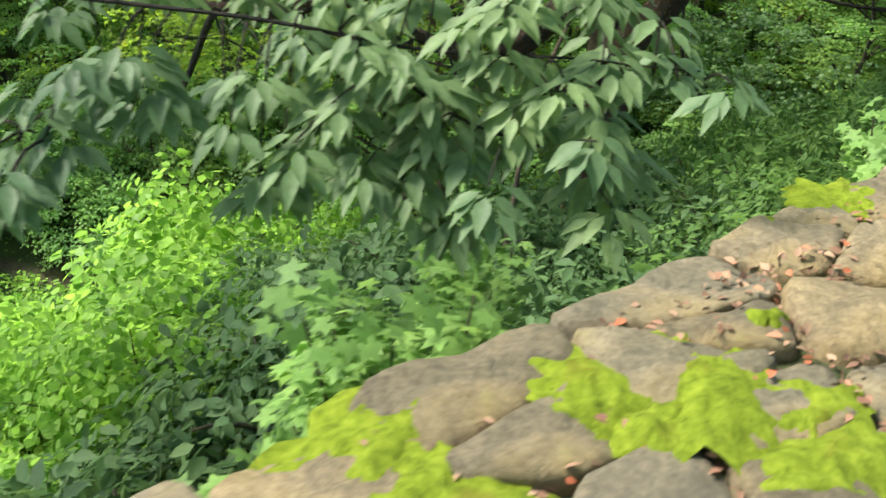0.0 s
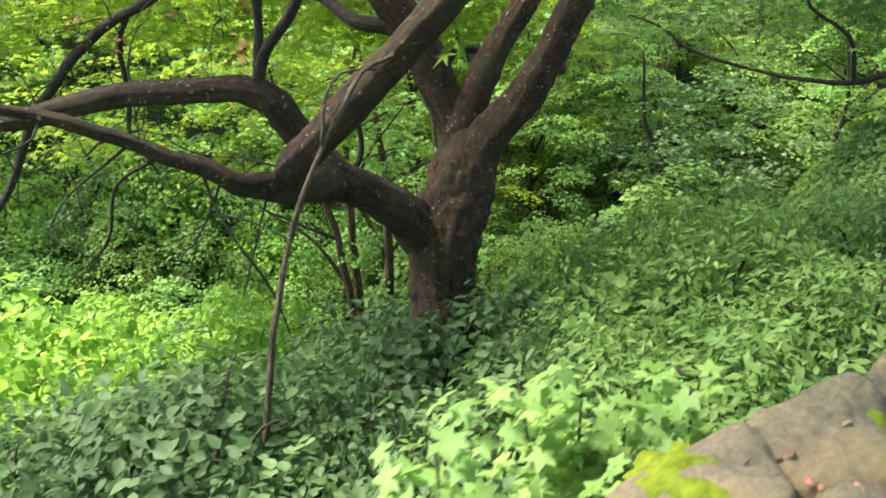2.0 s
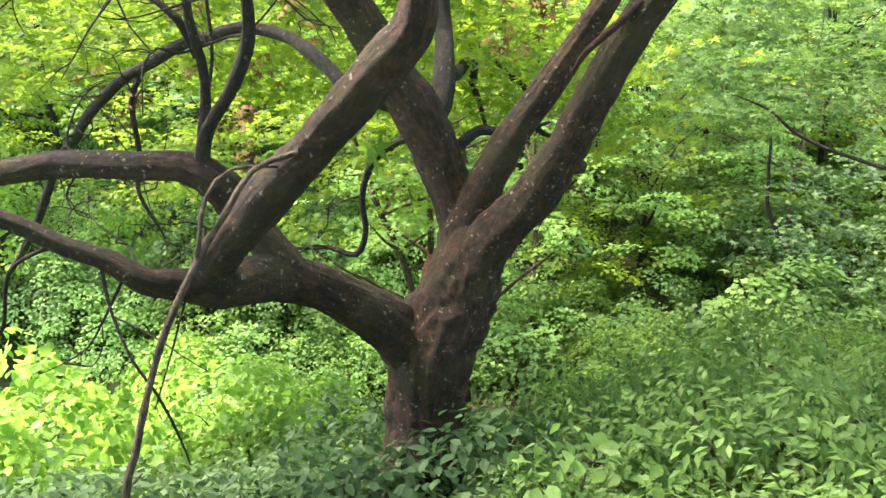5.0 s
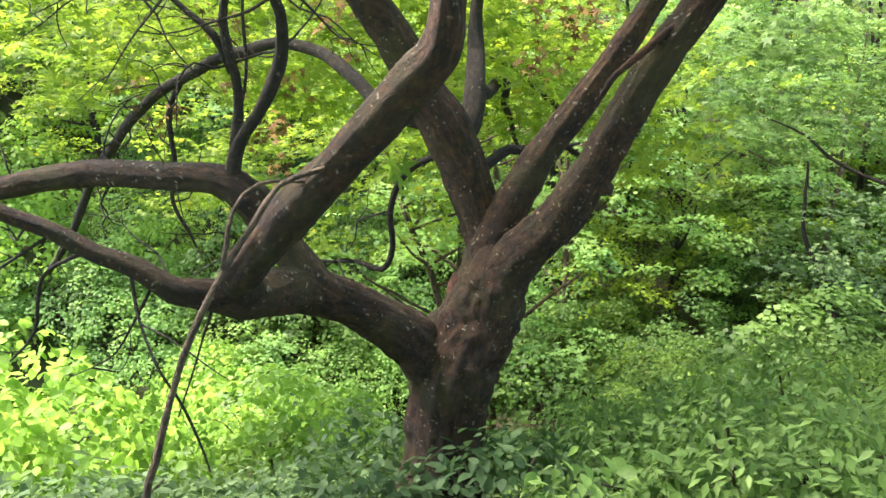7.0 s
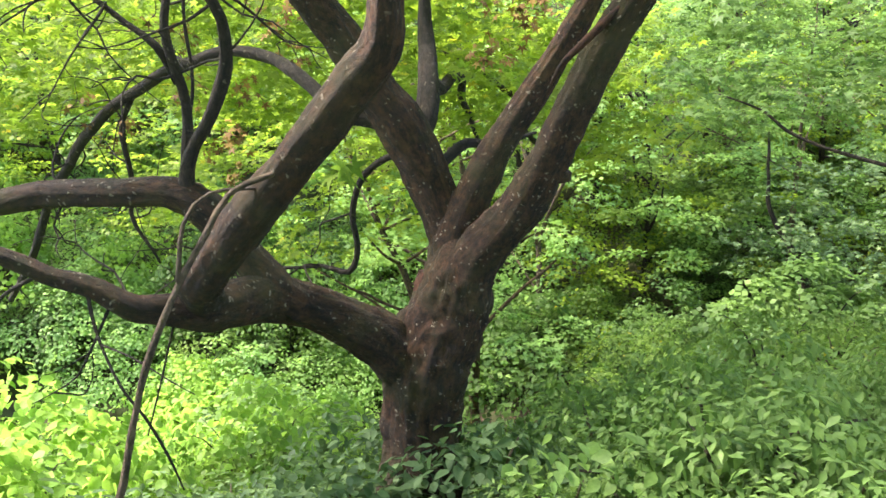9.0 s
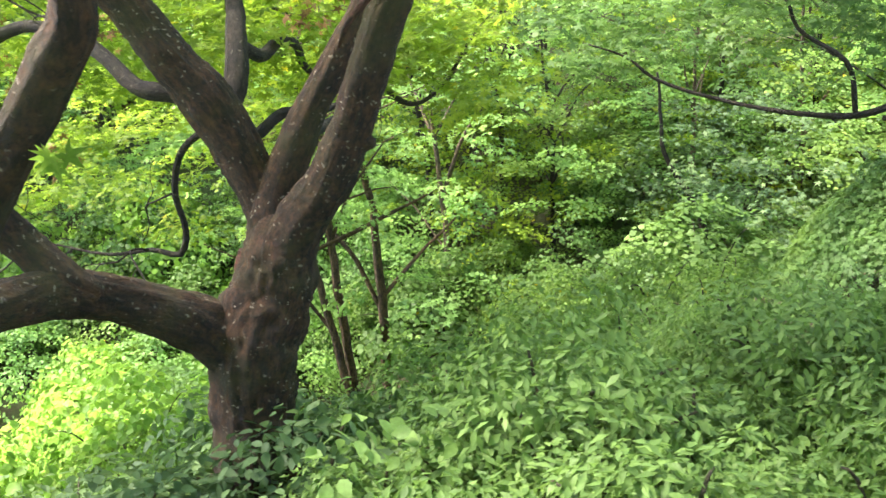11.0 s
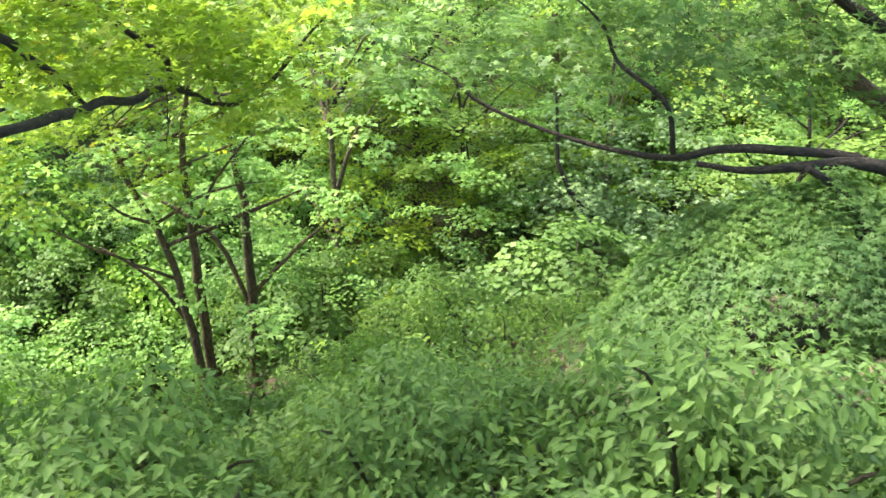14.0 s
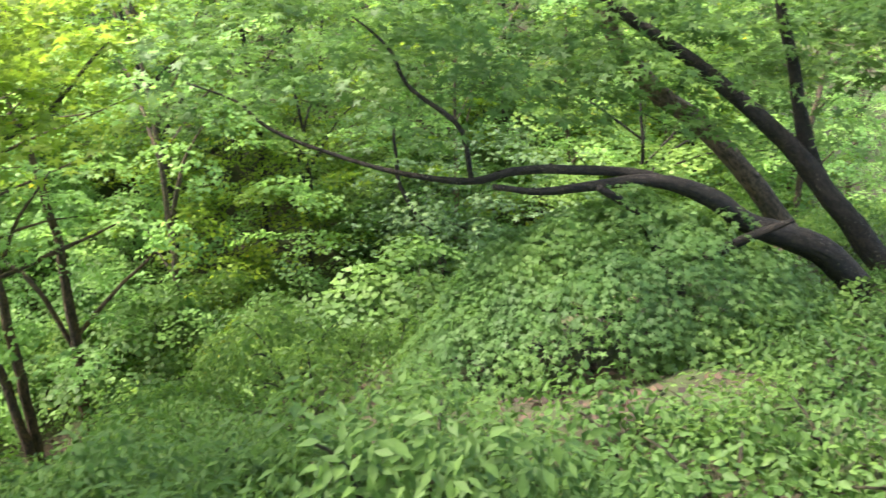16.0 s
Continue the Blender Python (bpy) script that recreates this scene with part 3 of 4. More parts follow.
BRANCHES = [
    [(0.17, 5.08, 0.58, 0.060), (0.23, 5.05, 0.81, 0.044), (0.38, 5.00, 0.99, 0.042), (0.48, 5.00, 1.19, 0.041), (0.52, 4.95, 1.37, 0.035), (0.48, 4.90, 1.48, 0.032), (0.42, 4.90, 1.60, 0.027), (0.3, 4.9, 2.2, 0.01)],
    [(0.19, 5.08, 0.68, 0.04), (0.20, 5.12, 1.01, 0.034), (0.20, 5.10, 1.13, 0.033), (0.19, 5.10, 1.32, 0.028), (0.23, 5.10, 1.56, 0.023), (0.2, 5.1, 2.1, 0.01)],
    [(0.19, 5.12, 1.09, 0.029), (0.13, 5.10, 1.25, 0.026), (0.01, 5.10, 1.34, 0.021), (-0.16, 5.10, 1.48, 0.019), (-0.25, 5.10, 1.57, 0.016), (-0.5, 5.1, 1.9, 0.007)],
    [(0.20, 5.12, 0.88, 0.020), (0.23, 5.20, 1.17, 0.019), (0.24, 5.20, 1.43, 0.019), (0.24, 5.20, 1.6, 0.014), (0.3, 5.25, 2.0, 0.006)],
    [(0.88, 6.0, 0.74, 0.07), (0.72, 6.0, 0.79, 0.07), (0.57, 6.05, 0.84, 0.066), (0.36, 6.20, 0.97, 0.062), (0.09, 6.40, 1.06, 0.059), (-0.20, 6.50, 1.08, 0.057), (-0.52, 6.60, 1.01, 0.056), (-0.91, 6.70, 0.86, 0.059), (-1.29, 6.80, 0.67, 0.058), (-1.62, 6.90, 0.42, 0.056), (-1.99, 7.00, 0.05, 0.051), (-2.27, 7.00, -0.41, 0.048), (-2.57, 7.00, -0.86, 0.035)],
    [(-1.08, 6.75, 0.77, 0.034), (-1.16, 6.70, 0.56, 0.030), (-1.14, 6.70, 0.24, 0.027), (-1.19, 6.70, -0.04, 0.023), (-1.03, 6.70, -0.36, 0.012)],
    [(0.95, 6.08, 0.56, 0.035), (0.83, 6.20, 0.53, 0.031), (0.60, 6.30, 0.36, 0.030), (0.52, 6.30, 0.17, 0.030), (0.53, 6.30, -0.04, 0.030), (0.47, 6.30, -0.21, 0.029), (0.29, 6.30, -0.17, 0.020), (0.03, 6.30, -0.19, 0.015), (-0.27, 6.30, -0.13, 0.009), (-0.6, 6.3, -0.1, 0.004)],
    [(0.98, 6.05, 0.62, 0.10), (1.01, 6.21, 0.79, 0.095), (0.97, 6.42, 1.0, 0.085), (0.95, 6.58, 1.2, 0.07), (0.95, 6.7, 2.0, 0.04)],
    [(0.98, 6.40, 0.95, 0.06), (0.98, 6.70, 0.82, 0.058), (0.99, 7.10, 0.86, 0.055), (0.97, 7.60, 0.71, 0.048), (0.93, 8.0, 0.49, 0.04), (0.98, 8.3, 0.2, 0.02)],
    [(1.00, 6.03, 0.46, 0.045), (1.10, 6.20, 0.53, 0.05), (1.21, 6.32, 0.61, 0.046), (1.36, 6.40, 0.58, 0.038), (1.6, 6.5, 0.6, 0.012)],
    [(0.02, 4.53, 0.40, 0.020), (0.09, 4.45, 0.20, 0.015), (0.19, 4.40, 0.06, 0.015), (0.28, 4.40, -0.07, 0.015), (0.33, 4.40, -0.24, 0.013), (0.35, 4.40, -0.42, 0.008)],
    [(0.09, 4.45, 0.20, 0.011), (0.33, 4.40, 0.15, 0.008), (0.51, 4.40, 0.05, 0.004)],
    [(-0.12, 4.48, 0.47, 0.022), (-0.35, 4.50, 0.33, 0.021), (-0.46, 4.50, 0.07, 0.017), (-0.60, 4.50, -0.07, 0.010)],
    [(0.28, 4.72, 0.27, 0.018), (0.22, 4.68, 0.0, 0.012), (0.12, 4.6, -0.3, 0.008)],
    [(1.28, 5.97, 0.36, 0.05), (1.31, 6.4, 0.42, 0.048), (1.30, 7.4, 0.36, 0.052), (1.24, 8.4, 0.2, 0.052), (1.22, 9.2, 0.10, 0.050), (1.30, 9.7, -0.12, 0.043), (1.45, 10.0, -0.2, 0.038), (1.68, 10.4, -0.08, 0.034), (1.85, 10.8, 0.2, 0.028), (2.1, 11.0, 0.45, 0.015)],
    [(1.23, 9.2, 0.10, 0.03), (1.18, 9.2, 0.38, 0.04), (0.98, 9.1, 0.55, 0.04), (0.75, 8.9, 0.75, 0.035), (0.5, 8.6, 0.9, 0.02)],
]
maple = thing("maple_tree", "old spreading maple with a thick reddish-brown lichen-spotted trunk on the slope", "tree", at=(1.05, 5.35, -1.6))
maple_at = Vector(maple.location)


def local(nodes, at):
    return [(x - at[0], y - at[1], z - at[2], r) for x, y, z, r in nodes]


def slim(nodes, f):
    return [(x, y, z, r * f) for x, y, z, r in nodes]


part_of("trunk", tube("trunk", local(TRUNK, maple_at), BARK, 64, 0.025, 0.22), maple)
for nodes in GREAT_BOUGHS:
    part_of("limb", tube("limb", slim(local(nodes, maple_at), 0.97), BARK, 40, 0.028, 0.21), maple)
for nodes in BRANCHES:
    part_of("branch", tube("branch", slim(local(nodes, maple_at), 0.66 if nodes[0][3] > 0.025 else 0.42), DARKBARK, 9, 0.05, 0.18, 0.035), maple)


def twig(start, way, length, r):
    """A thin crooked twig as nodes."""
    p, d, out = Vector(start), Vector(way).normalized(), []
    for k in range(6):
        out.append((*p, r * (1 - k / 6.5)))
        d = (d + Vector(rng.normal(0, 0.33, 3)) + Vector((0, 0, -0.05))).normalized()
        p = p + d * length / 5
    return out


for nodes in [*GREAT_BOUGHS[3:4], *GREAT_BOUGHS[5:6], *BRANCHES[:7], BRANCHES[14]]:
    line = smooth_line(nodes, 0.1)
    for k in range(7):
        q = line[int(len(line) * rng.uniform(0.4, 0.98)) - 1]
        if q[3] < 0.07:
            side = (rng.normal(-0.5, 0.8), rng.normal(0, 0.5), rng.normal(-0.1, 0.8))
            nodes2 = twig(q[:3], side, rng.uniform(0.35, 0.85), 0.0075)
            part_of("twig", tube("twig", local(nodes2, maple_at), DARKBARK, 5, 0.08), maple)
            for fork in nodes2[2:5:2]:
                spur = twig(fork[:3], (rng.normal(-0.3, 0.7), rng.normal(0, 0.5), rng.normal(0, 0.7)), rng.uniform(0.15, 0.4), 0.0042)
                part_of("twig", tube("twig", local(spur, maple_at), DARKBARK, 4, 0.1), maple)
WOUND = bark_material("torn_wood", (0.04, 0.016, 0.010), (0.15, 0.06, 0.038))
part_of("broken_stub", tube("broken_stub", local([(1.12, 5.80, -0.36, 0.085), (1.06, 5.80, -0.2, 0.07), (1.05, 5.80, -0.06, 0.055), (1.06, 5.80, 0.02, 0.03)], maple_at), WOUND, 12, 0.03, 0.35), maple, "torn reddish stub of a lost limb")
part_of("knot", tube("knot", local([(1.66, 5.70, 0.60, 0.07), (1.76, 5.67, 0.585, 0.05), (1.81, 5.66, 0.575, 0.022)], maple_at), BARK, 10, 0.03, 0.3), maple)
part_of("splinter", tube("splinter", local([(2.02, 5.52, 1.36, 0.012), (1.9, 5.5, 1.24, 0.02), (1.78, 5.52, 1.12, 0.016), (1.72, 5.55, 1.02, 0.005)], maple_at), WOUND, 6, 0.04, 0.4), maple, "hanging strip of torn orange-brown bark")


def maple_crown():
    # sprays around the outer limbs, in flat layers
    spots = []
    for k in range(460):
        ang, rad = rng.uniform(0, 2 * math.pi), math.sqrt(rng.random())
        x, y = 0.6 + 4.4 * rad * math.cos(ang), 6.6 + 3.6 * rad * math.sin(ang)
        z = 1.5 + 2.6 * (1 - rad**2) * rng.random() ** 0.7 + rng.uniform(-0.2, 0.4) + 0.25 * math.sin(2.3 * x + y)
        if x > -2.6 and (y > 4.4 or z > 2.7) and (x < 1.5 or (x < 2.7 and z > 2.5)) and not (x > 1.4 and y < 5.2 and z < 2.4):
            spots.append((x, y, z))
    # the high crown over the slope: unseen sprays added to shade it
    for k in range(60):
        x, y = rng.uniform(-0.6, 2.2), rng.uniform(5.0, 8.4)
        spots.append((x, y, rng.choice([3.0, 3.5, 4.0, 4.5]) + 0.25 * math.sin(2.3 * x + y) + rng.normal(0, 0.1)))
    # lower layers behind and to the far side
    for k in range(400):
        x, y = rng.uniform(-3.4, 1.6), rng.uniform(6.9, 10.8)
        z = rng.choice([1.6, 1.35, 1.0, 0.65]) + 0.22 * math.sin(1.7 * x + 2.0 * y) + rng.normal(0, 0.07) - 0.14 * (y - 8)
        spots.append((x, y, z))
    for k in range(90):
        x, y = rng.uniform(0.4, 2.6), rng.uniform(8.6, 11.4)
        spots.append((x, y, rng.choice([0.9, 0.55, 0.2]) + rng.normal(0, 0.08)))
    # drooping outer sprays on the sunny side
    for k in range(200):
        x, y = rng.uniform(-4.8, -0.2), rng.uniform(10.4, 13.8)
        spots.append((x, y, rng.choice([0.5, 0.0, -0.5, -1.0, -1.6]) + 0.2 * math.sin(1.9 * x + 1.4 * y) + rng.normal(0, 0.07)))
    spots = np.array(spots) - np.array(maple_at)
    pos, head, nn = sprays(spots, 0.38, 36, droop=0.25, tilt=0.16, flat=0.06, ruffle=0.14)
    return leaf_mesh("crown", palmate(5), pos, head, nn, rng.uniform(0.055, 0.085, len(pos)), MAPLE)


part_of("crown", maple_crown(), maple, "bright translucent yellow-green maple leaves")



def upper_crown(tree, x0, x1, y0, y1, z0, z1, count, mat):
    """Adds unseen high storeys to a crown, in flat layers that shade what stands below."""
    at = np.array(tree.location)
    x, y = rng.uniform(x0, x1, count), rng.uniform(y0, y1, count)
    z = z0 + (z1 - z0) * rng.integers(0, 5, count) / 4 + 0.25 * np.sin(2.1 * x + y) + rng.normal(0, 0.08, count)
    pos, head, nn = sprays(np.stack([x, y, z], -1) - at, 0.6, 46, droop=0.25, tilt=0.16, flat=0.06, ruffle=0.15)
    part_of("upper_crown", leaf_mesh("upper_crown", blade(0.42), pos, head, nn, rng.uniform(0.08, 0.12, len(pos)), mat), tree)


# unseen leaf layers added above the view to shade trunk, wall and slope
upper_crown(maple, 0.2, 2.4, 3.6, 8.4, 3.2, 5.0, 40, MAPLE)
upper_crown(maple, 0.2, 2.8, 0.4, 3.2, 3.0, 4.4, 110, MAPLE)
upper_crown(maple, 2.2, 6.0, 2.4, 6.0, 3.4, 4.6, 70, MAPLE)
withered = np.array([(-0.9, 6.9, 1.15), (-0.6, 6.7, 0.8), (0.0, 6.6, 1.3), (1.3, 6.5, 1.35), (1.5, 6.7, 1.3), (0.6, 6.8, 1.5), (-1.4, 6.9, 0.5), (-0.2, 6.4, 0.35)])
withered = np.repeat(withered, 4, axis=0) + rng.normal(0, 0.16, (32, 3)) - np.array(maple_at)
wpos, whead, wnn = sprays(withered, 0.10, 14, droop=0.8, tilt=0.6, flat=0.4)
part_of("withered_leaves", leaf_mesh("withered_leaves", palmate(5), wpos, whead, wnn, rng.uniform(0.03, 0.055, len(wpos)), dry_material(((0.0, (0.10, 0.05, 0.015)), (0.5, (0.22, 0.11, 0.03)), (1.0, (0.32, 0.20, 0.05))))), maple, "withered brown leaves and keys among the green")
spos, shead, snn = sprays(np.array([(1.165, 4.30, 0.965), (1.185, 4.27, 0.985)]) - np.array(maple_at), 0.035, 3, droop=0.8, tilt=0.4, flat=0.1)
part_of("sprig", leaf_mesh("sprig", palmate(5), spos, shead, snn, rng.uniform(0.05, 0.075, len(spos)), MAPLE), maple, "single fresh green sprig on the limb")

DEAD = [(0.97, 4.40, 0.92, 0.010), (0.89, 4.30, 0.91, 0.012), (0.80, 4.25, 0.87, 0.013), (0.73, 4.20, 0.75, 0.014), (0.64, 4.15, 0.59, 0.014), (0.54, 4.10, 0.36, 0.016), (0.46, 4.05, 0.13, 0.018), (0.41, 4.00, -0.08, 0.019), (0.38, 3.95, -0.26, 0.02), (0.3, 3.8, -1.2, 0.024), (0.28, 3.7, -1.9, 0.026)]
vine = thing("woody_vine", "grey-brown woody vine climbing from the slope into the maple", "vine", at=(0.28, 3.7, -1.6))
part_of("stem", tube("stem", slim(local(DEAD, vine.location), 0.75), PALEBARK, 8, 0.05, 0.3, 0.02), vine)
part_of("shoot", tube("shoot", local([(0.64, 4.15, 0.60, 0.009), (0.66, 4.2, 0.78, 0.008), (0.72, 4.28, 0.86, 0.007), (0.86, 4.36, 0.86, 0.004)], vine.location), PALEBARK, 6, 0.05, 0.2, 0.01), vine)

# ---- the tree at the slope's far end, with its long low limb ----
right_tree = thing("leaning_tree", "dark-barked tree with leaning limbs and a long low bough", "tree", at=(10.6, 9.6, -3.2))
rt_at = right_tree.location
RIGHT = [
    [(10.7, 9.5, -3.6, 0.42), (10.3, 9.4, -2.7, 0.36), (9.60, 9.30, -2.05, 0.25), (9.11, 9.30, -1.60, 0.20), (8.41, 9.30, -0.97, 0.165), (7.72, 9.30, -0.69, 0.125), (7.24, 9.30, -0.42, 0.105), (6.81, 9.30, -0.32, 0.070), (6.35, 9.30, -0.37, 0.058), (5.94, 9.30, -0.42, 0.042), (5.53, 9.30, -0.37, 0.032)],
    [(7.1, 9.33, -0.38, 0.07), (6.97, 9.35, -0.35, 0.062), (6.70, 9.40, -0.29, 0.055), (6.13, 9.40, -0.26, 0.052), (5.67, 9.40, -0.28, 0.046), (5.36, 9.50, -0.38, 0.040), (4.76, 9.60, -0.35, 0.030), (4.10, 9.80, -0.20, 0.025), (3.67, 9.90, -0.05, 0.021), (3.43, 10.00, 0.14, 0.016), (3.03, 10.00, 0.28, 0.010)],
    [(5.38, 9.50, -0.37, 0.032), (5.30, 9.50, -0.01, 0.030), (5.16, 9.50, 0.17, 0.028), (4.85, 9.60, 0.38, 0.022), (4.72, 9.60, 0.64, 0.017), (4.42, 9.60, 0.89, 0.010)],
    [(10.4, 9.6, -2.6, 0.30), (9.95, 9.90, -1.90, 0.24), (9.49, 10.00, -1.46, 0.21), (8.89, 10.20, -0.78, 0.18), (8.44, 10.40, -0.28, 0.155), (7.86, 10.50, 0.17, 0.125), (7.36, 10.60, 0.51, 0.105), (6.80, 10.60, 0.85, 0.085), (6.46, 10.60, 1.14, 0.06), (5.9, 10.5, 1.9, 0.02)],
    [(8.86, 10.3, -0.72, 0.13), (8.74, 10.40, -0.50, 0.12), (8.51, 10.40, 0.09, 0.080), (8.33, 10.40, 0.56, 0.068), (8.12, 10.40, 1.09, 0.055), (8.0, 10.4, 1.9, 0.02)],
]
for k, nodes in enumerate(RIGHT):
    part_of("limb", tube("limb", slim(local(nodes, rt_at), 0.6 if k == 3 else 0.76), DARKBARK, 12, 0.08, 0.15, 0.02), right_tree)


def right_crown():
    spots = []
    for k in range(430):
        x, y = rng.uniform(2.6, 11.5), rng.uniform(9.4, 13.2)
        z = rng.choice([0.1, 0.5, 0.9, 1.3, 1.7, 2.1]) + 0.2 * math.sin(2 * x + 1.3 * y) + rng.normal(0, 0.07)
        spots.append((x, y, z))
    spots = np.array(spots) - np.array(rt_at)
    pos, head, nn = sprays(spots, 0.44, 50, droop=0.25, tilt=0.2, flat=0.06, ruffle=0.13)
    return leaf_mesh("crown", palmate(5), pos, head, nn, rng.uniform(0.065, 0.095, len(pos)), DEEP)


part_of("crown", right_crown(), right_tree)
# more unseen layers, added to shade the right-hand woods and the dome
upper_crown(right_tree, 7.0, 11.5, 13.0, 18.0, 3.0, 5.4, 50, DEEP)
upper_crown(right_tree, 2.6, 7.0, 7.0, 10.0, 3.2, 4.8, 78, DEEP)
back_tree = thing("pale_trunk_tree", "tree with a smooth grey leaning trunk deeper in the woods", "tree", at=(10.9, 12.2, -3.4))
GREY = [(10.9, 12.2, -3.6, 0.27), (10.68, 12.20, -3.12, 0.25), (9.75, 12.30, -2.04, 0.20), (9.15, 12.40, -1.33, 0.17), (8.44, 12.50, -0.65, 0.165), (7.83, 12.50, -0.24, 0.16), (7.30, 12.50, 0.34, 0.135), (6.98, 12.50, 0.89, 0.12), (6.6, 12.6, 2.0, 0.08), (6.4, 12.8, 4.0, 0.03)]
part_of("trunk", tube("trunk", slim(local(GREY, back_tree.location), 0.75), PALEBARK, 12, 0.1, 0.08), back_tree)
bpos, bhead, bnn = sprays(np.stack([rng.uniform(4, 10, 160), rng.uniform(11.5, 15, 160), rng.uniform(1.5, 4.5, 160)], -1) - np.array(back_tree.location), 0.5, 24, droop=0.3, tilt=0.25)
part_of("crown", leaf_mesh("crown", palmate(5), bpos, bhead, bnn, rng.uniform(0.06, 0.09, len(bpos)), DEEP), back_tree)


# ---- lace-leaved dome ----
def dome_tree():
    at = Vector((6.75, 9.1, float(land(6.75, 9.1))))
    t = thing("weeping_maple", "low dome-shaped weeping maple with fine blue-green leaves", "tree", at=at)
    part_of("trunk", tubes("trunk", [
        [(0.5, 0, -0.2, 0.10), (0.55, 0, 0.35, 0.08), (0.3, 0.1, 0.9, 0.07), (0.0, 0.1, 1.4, 0.05), (-0.4, 0, 1.7, 0.03)],
        [(0.52, 0, 0.3, 0.06), (0.15, -0.2, 0.55, 0.04), (-0.4, -0.4, 0.8, 0.03), (-0.9, -0.5, 0.9, 0.02)],
        [(0.3, 0.1, 0.9, 0.05), (0.8, -0.1, 1.3, 0.04), (1.1, -0.2, 1.5, 0.02)],
    ], DARKBARK, 8, 0.08, 0.02), t)
    spots, ups = [], []
    top = -0.45 - at.z
    for tier in range(7):
        rad = 0.12 + 0.88 * (tier / 6) ** 0.75
        for k in range(8 + 11 * tier):
            ang, r = rng.uniform(0, 2 * math.pi), rad * rng.uniform(0.86, 1.1)
            x, y = 1.8 * r * math.cos(ang), 1.5 * r * math.sin(ang)
            z = top * (1 - 0.72 * r**2.2) + 0.10 * math.sin(4 * ang + tier) + rng.normal(0, 0.05) - 0.04
            if x < -0.6:
                x, z = x * 1.12, z - 0.28 * (-0.6 - x)
            spots.append((x, y, z))
            ups.append((1.1 * x / 1.8 * r, 1.1 * y / 1.5 * r, 0))
    pos, head, nn = sprays(np.array(spots), 0.28, 92, droop=0.55, tilt=0.14, flat=0.05, up=ups, ruffle=0.16)
    part_of("crown", leaf_mesh("crown", palmate(5, 0.36, 240), pos, head, nn, rng.uniform(0.036, 0.054, len(pos)), LACE), t)


dome_tree()


# ---- shrubs ----
def shrub(name, label, mat, template, size, height, wide, leaves, stems=4, group="", bark=TWIG, drooping=0.6, category="shrub", each=9, fan=0.0):
    """A bush about its foot: arching stems and a rounded, layered mass of leaves."""
    t = thing(name, label, category, group)
    lines, spots = [], []
    for k in range(stems):
        ang = 2 * math.pi * k / stems + rng.uniform(-0.4, 0.4)
        out = wide * rng.uniform(0.3, 0.95)
        h = height * (1 - 0.45 * (out / wide) ** 2) * rng.uniform(0.85, 1.05)
        ex, ey = out * math.cos(ang), out * math.sin(ang)
        lines.append([(0.06 * math.cos(ang), 0.06 * math.sin(ang), -0.1, 0.014), (ex * 0.35, ey * 0.35, h * 0.45, 0.010), (ex * 0.75, ey * 0.75, h * 0.85, 0.007), (ex, ey, h * 0.92, 0.004)])
    for line in lines:
        part_of("stem", tube("stem", line, bark, 5, 0.12, 0.0, 0.02), t)
    n = leaves // each
    ang, rad = rng.uniform(0, 2 * math.pi, n), np.sqrt(rng.random(n))
    ragged = 1 + 0.22 * np.sin(3 * ang + rng.uniform(0, 6)) + 0.12 * np.sin(7 * ang)
    x, y = wide * rad * np.cos(ang) * ragged, wide * rad * np.sin(ang) * ragged
    lump = 1 + 0.16 * np.sin(5.1 * x / wide + 1.0) * np.cos(4.3 * y / wide)
    z = height * (1 - 0.6 * rad**2.2) * lump * (1 - 0.55 * rng.random(n) ** 2.2) + rng.normal(0, 0.03, n)
    ups = np.stack([1.0 * x / wide, 1.0 * y / wide, 0 * x], -1)
    pos, head, nn = sprays(np.stack([x, y, z], -1), fan or 0.13 + size * 0.9, each, droop=drooping, tilt=0.2 if fan else 0.3, flat=0.05 if fan else 0.15, up=0.5 * ups if fan else ups)
    part_of("foliage", leaf_mesh("foliage", template, pos, head, nn, size * rng.uniform(0.7, 1.15, len(pos)), mat), t)
    return t


def scatter(models, spots, scales=(0.8, 1.2), sink=0.05):
    """The models themselves at the first spots, copies at the rest, standing on the land."""
    rnd = random.Random(len(spots) * 7 + 3)
    for k, (x, y) in enumerate(spots):
        z = float(land(x, y)) - sink
        s = rnd.uniform(*scales)
        m = pose(x, y, z, rnd.uniform(-5, 5), rnd.uniform(-5, 5), rnd.uniform(0, 360)) @ Matrix.Diagonal((s, s, s * rnd.uniform(0.85, 1.1), 1))
        if k < len(models):
            models[k].matrix_basis = m
        else:
            copy_thing(models[rnd.randrange(len(models))], m)


def patch(count, x0, x1, d0, d1, seed, gap, clear=False):
    """Spots in a stretch of the slope, d metres beyond the wall, kept a gap apart and off the big trunks."""
    rnd, out, tries = random.Random(seed), [], 0
    while len(out) < count and tries < 6000:
        tries += 1
        x, d = rnd.uniform(x0, x1), rnd.uniform(d0, d1)
        y = float(edge(min(max(x, -14), 16))) + d / 0.87
        if clear and ((x < 0.8 - 0.25 * d and d < 15.5) or (x < -3.5 and d < 21)):
            continue
        if 8.0 < y < 13.4 and abs(x + 0.3 - 0.4 * (13.4 - y)) < 1.1:  # the open hollow before the saplings
            continue
        if math.hypot(x - 1.05, y - 5.4) < 0.55 or any(math.hypot(x - a, y - b) < gap for a, b in out):
            continue
        out.append((x, y))
    return out


